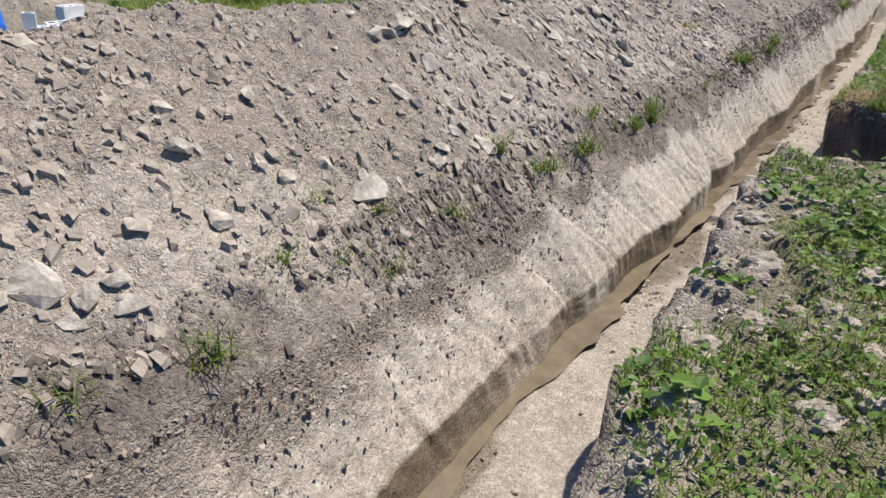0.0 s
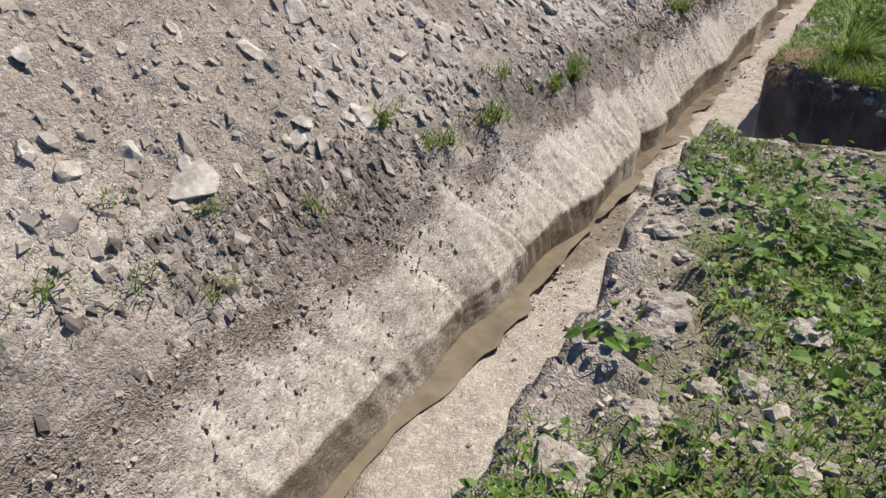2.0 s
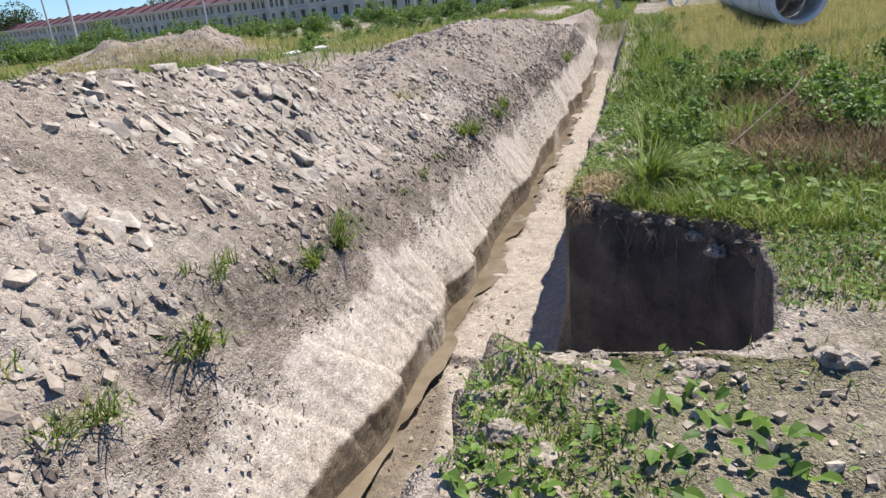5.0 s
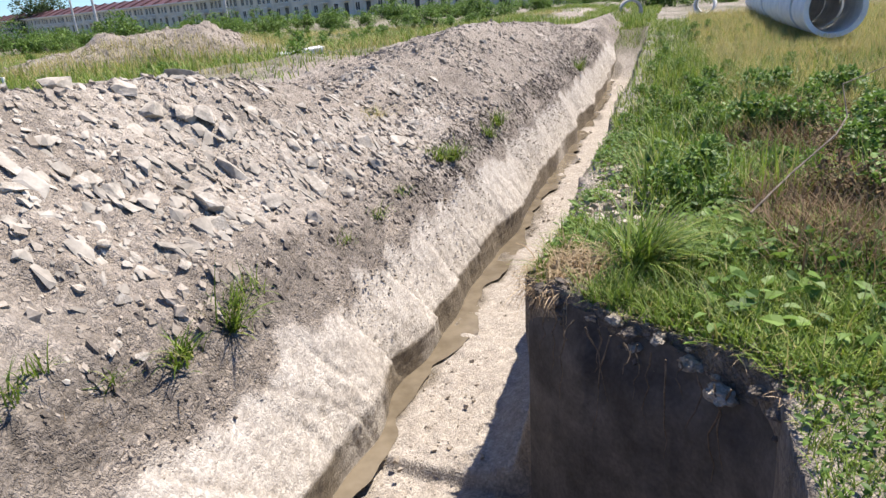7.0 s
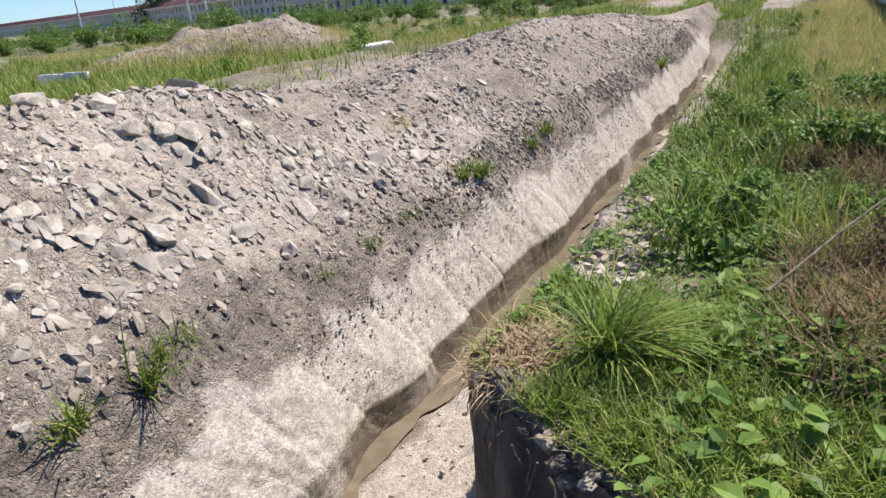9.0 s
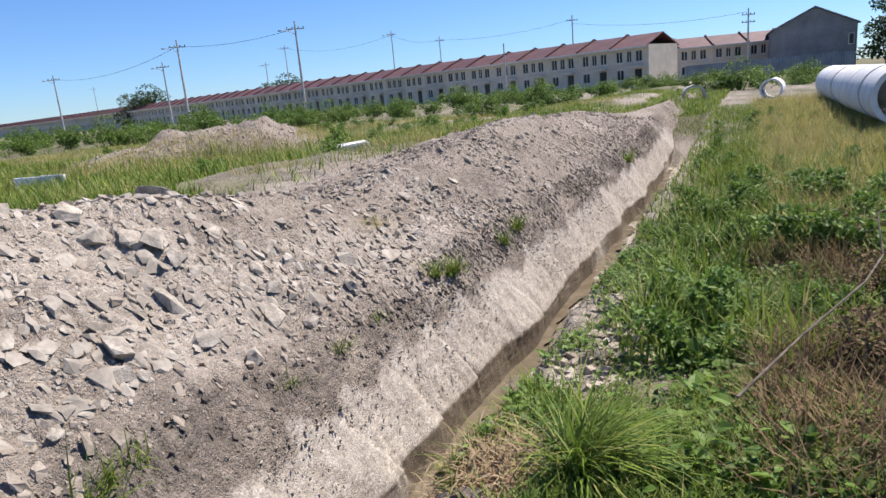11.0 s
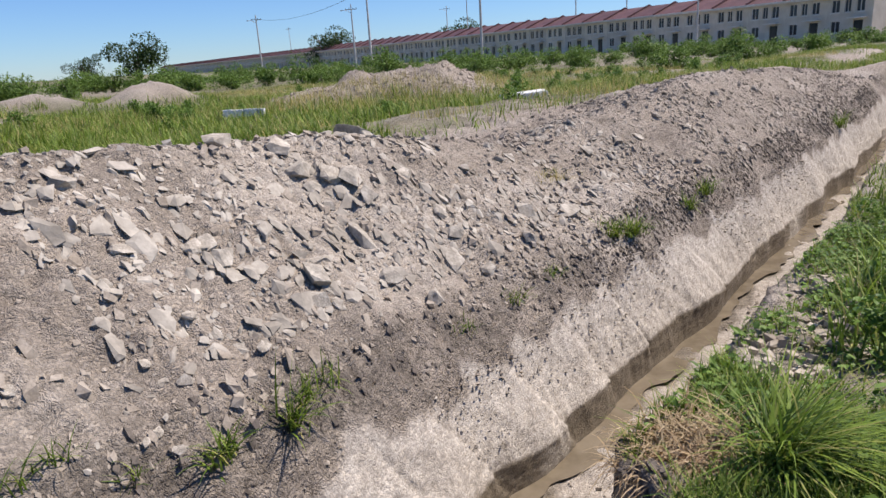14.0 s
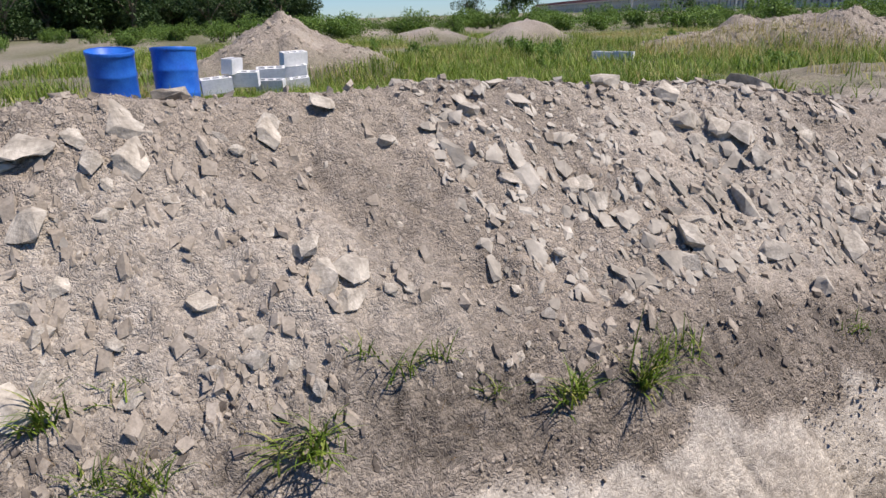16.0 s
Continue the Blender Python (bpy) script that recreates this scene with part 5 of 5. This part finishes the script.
lawn("field_grass", (0.0, 70.0, -60.0, -6.3), 80000, 0.34, 0.022, GRASS, "rough green field grass", 104, spoil_level,
     lambda u, v, g: off_heaps(u, v) & (fbm(u * 0.16, v * 0.16, octaves=3, seed=131) > -0.15))
lawn("lush_grass", (4.0, 34.0, -22.0, -6.3), 60000, 0.42, 0.02, GRASS, "lush bright grass behind the spoil", 132, spoil_level,
     lambda u, v, g: off_heaps(u, v) & ((in_spot(u, v, -6.0, 16.5, 4.5, 4.5) < 1) | (in_spot(u, v, 7.5, 31.0, 2.6, 5.0) < 1) | (in_spot(u, v, -9.0, 21.0, 3.5, 3.0) < 1)))
lawn("lush_tufts", (6.5, 13.5, -15.5, -6.6), 42000, 0.4, 0.02, GRASS, "bright lush grass just behind the spoil", 133, spoil_level,
     lambda u, v, g: off_heaps(u, v) & (fbm(u * 0.35, v * 0.35, octaves=2, seed=134) > -0.25))
lawn("end_grass", (36.0, 56.0, -3.2, -0.7), 9000, 0.3, 0.016, GRASS, "rough grass past the trench's end", 135, lambda u, v: floor_level(u), None)
lawn("meadow", (0.0, 30.0, -48.0, -11.0), 60000, 0.55, 0.034, GRASS, "deep green meadow behind the drums", 136, spoil_level,
     lambda u, v, g: off_heaps(u, v) & (fbm(u * 0.2, v * 0.2, octaves=3, seed=137) > -0.3))
lawn("track_grass", (25.0, 70.0, -12.0, -0.7), 42000, 0.4, 0.026, GRASS, "rough green grass by the track past the trench", 138, spoil_level,
     lambda u, v, g: (fbm(u * 0.15, v * 0.3, octaves=3, seed=139) > -0.12) & ((v < -7.2) | (u > 38)))
lawn("heap_weeds", (3.0, 15.0, -27.0, -16.5), 9000, 0.5, 0.028, GRASS, "green weeds on the flanks of the near heap", 140, spoil_level,
     lambda u, v, g: (in_spot(u, v, -12.9, 20.1, 5.6, 5.6) < 1) & (in_spot(u, v, -12.4, 19.2, 3.2, 3.2) > 1) & (fbm(u * 0.5, v * 0.5, octaves=2, seed=141) > 0.0))
lawn("field_straw", (8.0, 52.0, -42.0, -6.7), 70000, 0.42, 0.018, STRAW, "pale dry grass in patches over the field", 145, spoil_level,
     lambda u, v, g: off_heaps(u, v) & (fbm(u * 0.22, v * 0.22, octaves=3, seed=146) > 0.0))
lawn("straw_grass", (4.0, 40.0, -24.0, -6.8), 60000, 0.55, 0.014, STRAW, "pale dry grass before the heaps", 105, spoil_level,
     lambda u, v, g: (in_spot(u, v, -1.2, 29.5, 4.4, 2.6) < 1) | (in_spot(u, v, -15.0, 11.5, 6.0, 4.0) < 1) | (in_spot(u, v, -12.0, 33.0, 6.0, 3.0) < 1) | (in_spot(u, v, 4.6, 32.5, 1.8, 3.5) < 1))

crumbs("heap_rubble", 3500, (0.03, 0.18), (5.0, 14.0, -26.0, -17.0), CLOD, "stones and clods on the near heap", 16, lambda u, v, g: ~off_heaps(u, v), 0.1, True)
crumbs("heap_rubble", 6000, (0.04, 0.2), (22.0, 32.0, -25.0, -13.5), CLOD, "stones and clods on the further heaps", 18, lambda u, v, g: ~off_heaps(u, v), 0.1, True)

# ---- bushes, trees ----
bushes = [bush_thing("bush", s, 1.7, 1.7, 1500, 0.17, BUSH, "dense green bush in the rough field", "bush", "bushes before the houses") for s in (1, 2, 3)]
bushes[0].matrix_basis, bushes[1].matrix_basis, bushes[2].matrix_basis = pose(9.3, 30.5, -0.1) @ Matrix.Scale(0.5, 4), pose(-3.7, 41.0, -0.1) @ Matrix.Scale(0.75, 4), pose(14.0, 36.0, -0.1) @ Matrix.Scale(0.5, 4)
br = random.Random(8)
for n in range(340):
    a, d = radians(br.uniform(-100, 40)), br.uniform(36, 74)
    x, y = 2.2 + d * math.sin(a), 2.9 + d * math.cos(a)
    if (Vector((x, y, 0)) - ROW0).dot(ROWN) < 4:
        continue
    copy_thing(bushes[n % 3], pose(x, y, -0.15, 0, 0, br.uniform(0, 360)) @ Matrix.Scale(br.uniform(0.3, 0.72) / bushes[n % 3].scale[0], 4))
trees = [tree_thing(s, 8, 4.5, 3600, 0.36, "dark leafy tree beyond the field") for s in (4, 5, 6)]
trees[0].matrix_basis, trees[1].matrix_basis, trees[2].matrix_basis = pose(69.5, 74, 0), pose(76, 77.5, 0), pose(-66.0, 112.0, -0.4) @ Matrix.Scale(0.6, 4)
for n in range(150):
    a, d = -radians(br.uniform(46, 100)), br.uniform(78, 118)
    copy_thing(trees[n % 3], pose(2.2 + d * math.sin(a), 2.9 + d * math.cos(a), -0.4, 0, 0, br.uniform(0, 360)) @ Matrix.Scale(br.uniform(0.55, 0.9) / trees[n % 3].scale[0], 4))
weed = bush_thing("weed_plant", 9, 1.2, 1.3, 700, 0.2, LEAF, "low leafy green weed on the trench bank", "weed", "weeds on the bank")
for n in range(42):
    u, v = br.uniform(13.5, 34), br.uniform(-0.5, 3.5)
    p = W(u, v, float(grass_level(u, v)) - 0.03)
    m = pose(p.x, p.y, p.z, 0, 0, br.uniform(0, 360)) @ Matrix.Scale(br.uniform(0.12, 0.27), 4)
    if n:
        copy_thing(weed, m @ Matrix.Diagonal((*weed.scale, 1)).inverted())
    else:
        weed.matrix_basis = m
for n in range(46):
    u, v = br.uniform(10.2, 18), br.uniform(0.1, 4.5)
    p = W(u, v, float(grass_level(u, v)) - 0.03)
    copy_thing(weed, pose(p.x, p.y, p.z, 0, 0, br.uniform(0, 360)) @ Matrix.Scale(br.uniform(0.16, 0.36), 4) @ Matrix.Diagonal((*weed.scale, 1)).inverted())
brush = bush_thing("dead_weed", 23, 1.1, 1.5, 900, 0.13, BROWN, "withered brown weed standing dead on the bank", "weed", "dead weeds on the bank")
for n in range(30):
    u, v = br.uniform(9.3, 16.5), br.uniform(1.0, 4.2)
    p = W(u, v, float(grass_level(u, v)) - 0.03)
    m = pose(p.x, p.y, p.z, 0, 0, br.uniform(0, 360)) @ Matrix.Scale(br.uniform(0.14, 0.32), 4)
    if n:
        copy_thing(brush, m @ Matrix.Diagonal((*brush.scale, 1)).inverted())
    else:
        brush.matrix_basis = m
for n in range(90):
    u, v = br.uniform(14, 50), br.uniform(-34, -9)
    p = W(u, v, float(spoil_level(u, v)) - 0.05)
    if all(math.hypot(p.x - h[0], p.y - h[1]) > 0.9 * h[3] for h in HEAPS):
        copy_thing(weed, pose(p.x, p.y, p.z, 0, 0, br.uniform(0, 360)) @ Matrix.Scale(br.uniform(0.16, 0.42), 4) @ Matrix.Diagonal((*weed.scale, 1)).inverted())
for x, y, s in ((-64.0, 125.0, 1.2), (-9.0, 203.0, 1.6), (-50, 215, 1.7), (60.0, 112.0, 1.0)):
    copy_thing(trees[1], pose(x, y, -0.4, 0, 0, s * 100) @ Matrix.Scale(s, 4))

# ---- pipes beside the far bank ----
for k in range(7):
    pipe(18.0 + 1.46 * k, 19.1 + 2.1 * k, 0.68, -34.8 + (k % 3 - 1), 0.76, 2.45, WHITE, "large whitewashed concrete pipe lying in dry grass", tilt=-90)
pipe(27.0, 36.6, 0.5, -40, 0.55, 2.4, WHITE, "whitewashed concrete pipe further off in the grass", tilt=-90)
pipe(25.5, 41.4, 0.3, -25, 0.68, 0.9, CONCRETE, "short grey concrete pipe ring in the grass", tilt=-90)


# ---- the near ground is laid out in units of 0.6 m; the houses and what stands by them in metres ----
FAR = ("row_house", "utility_pole", "cable", "gabled_building", "site_fence", "bush", "tree")
for ob in list(scene.objects):
    if ob.parent is None and ob.type in ("MESH", "EMPTY") and not ob.name.startswith(FAR):
        ob.matrix_basis = Matrix.Scale(0.6, 4) @ ob.matrix_basis
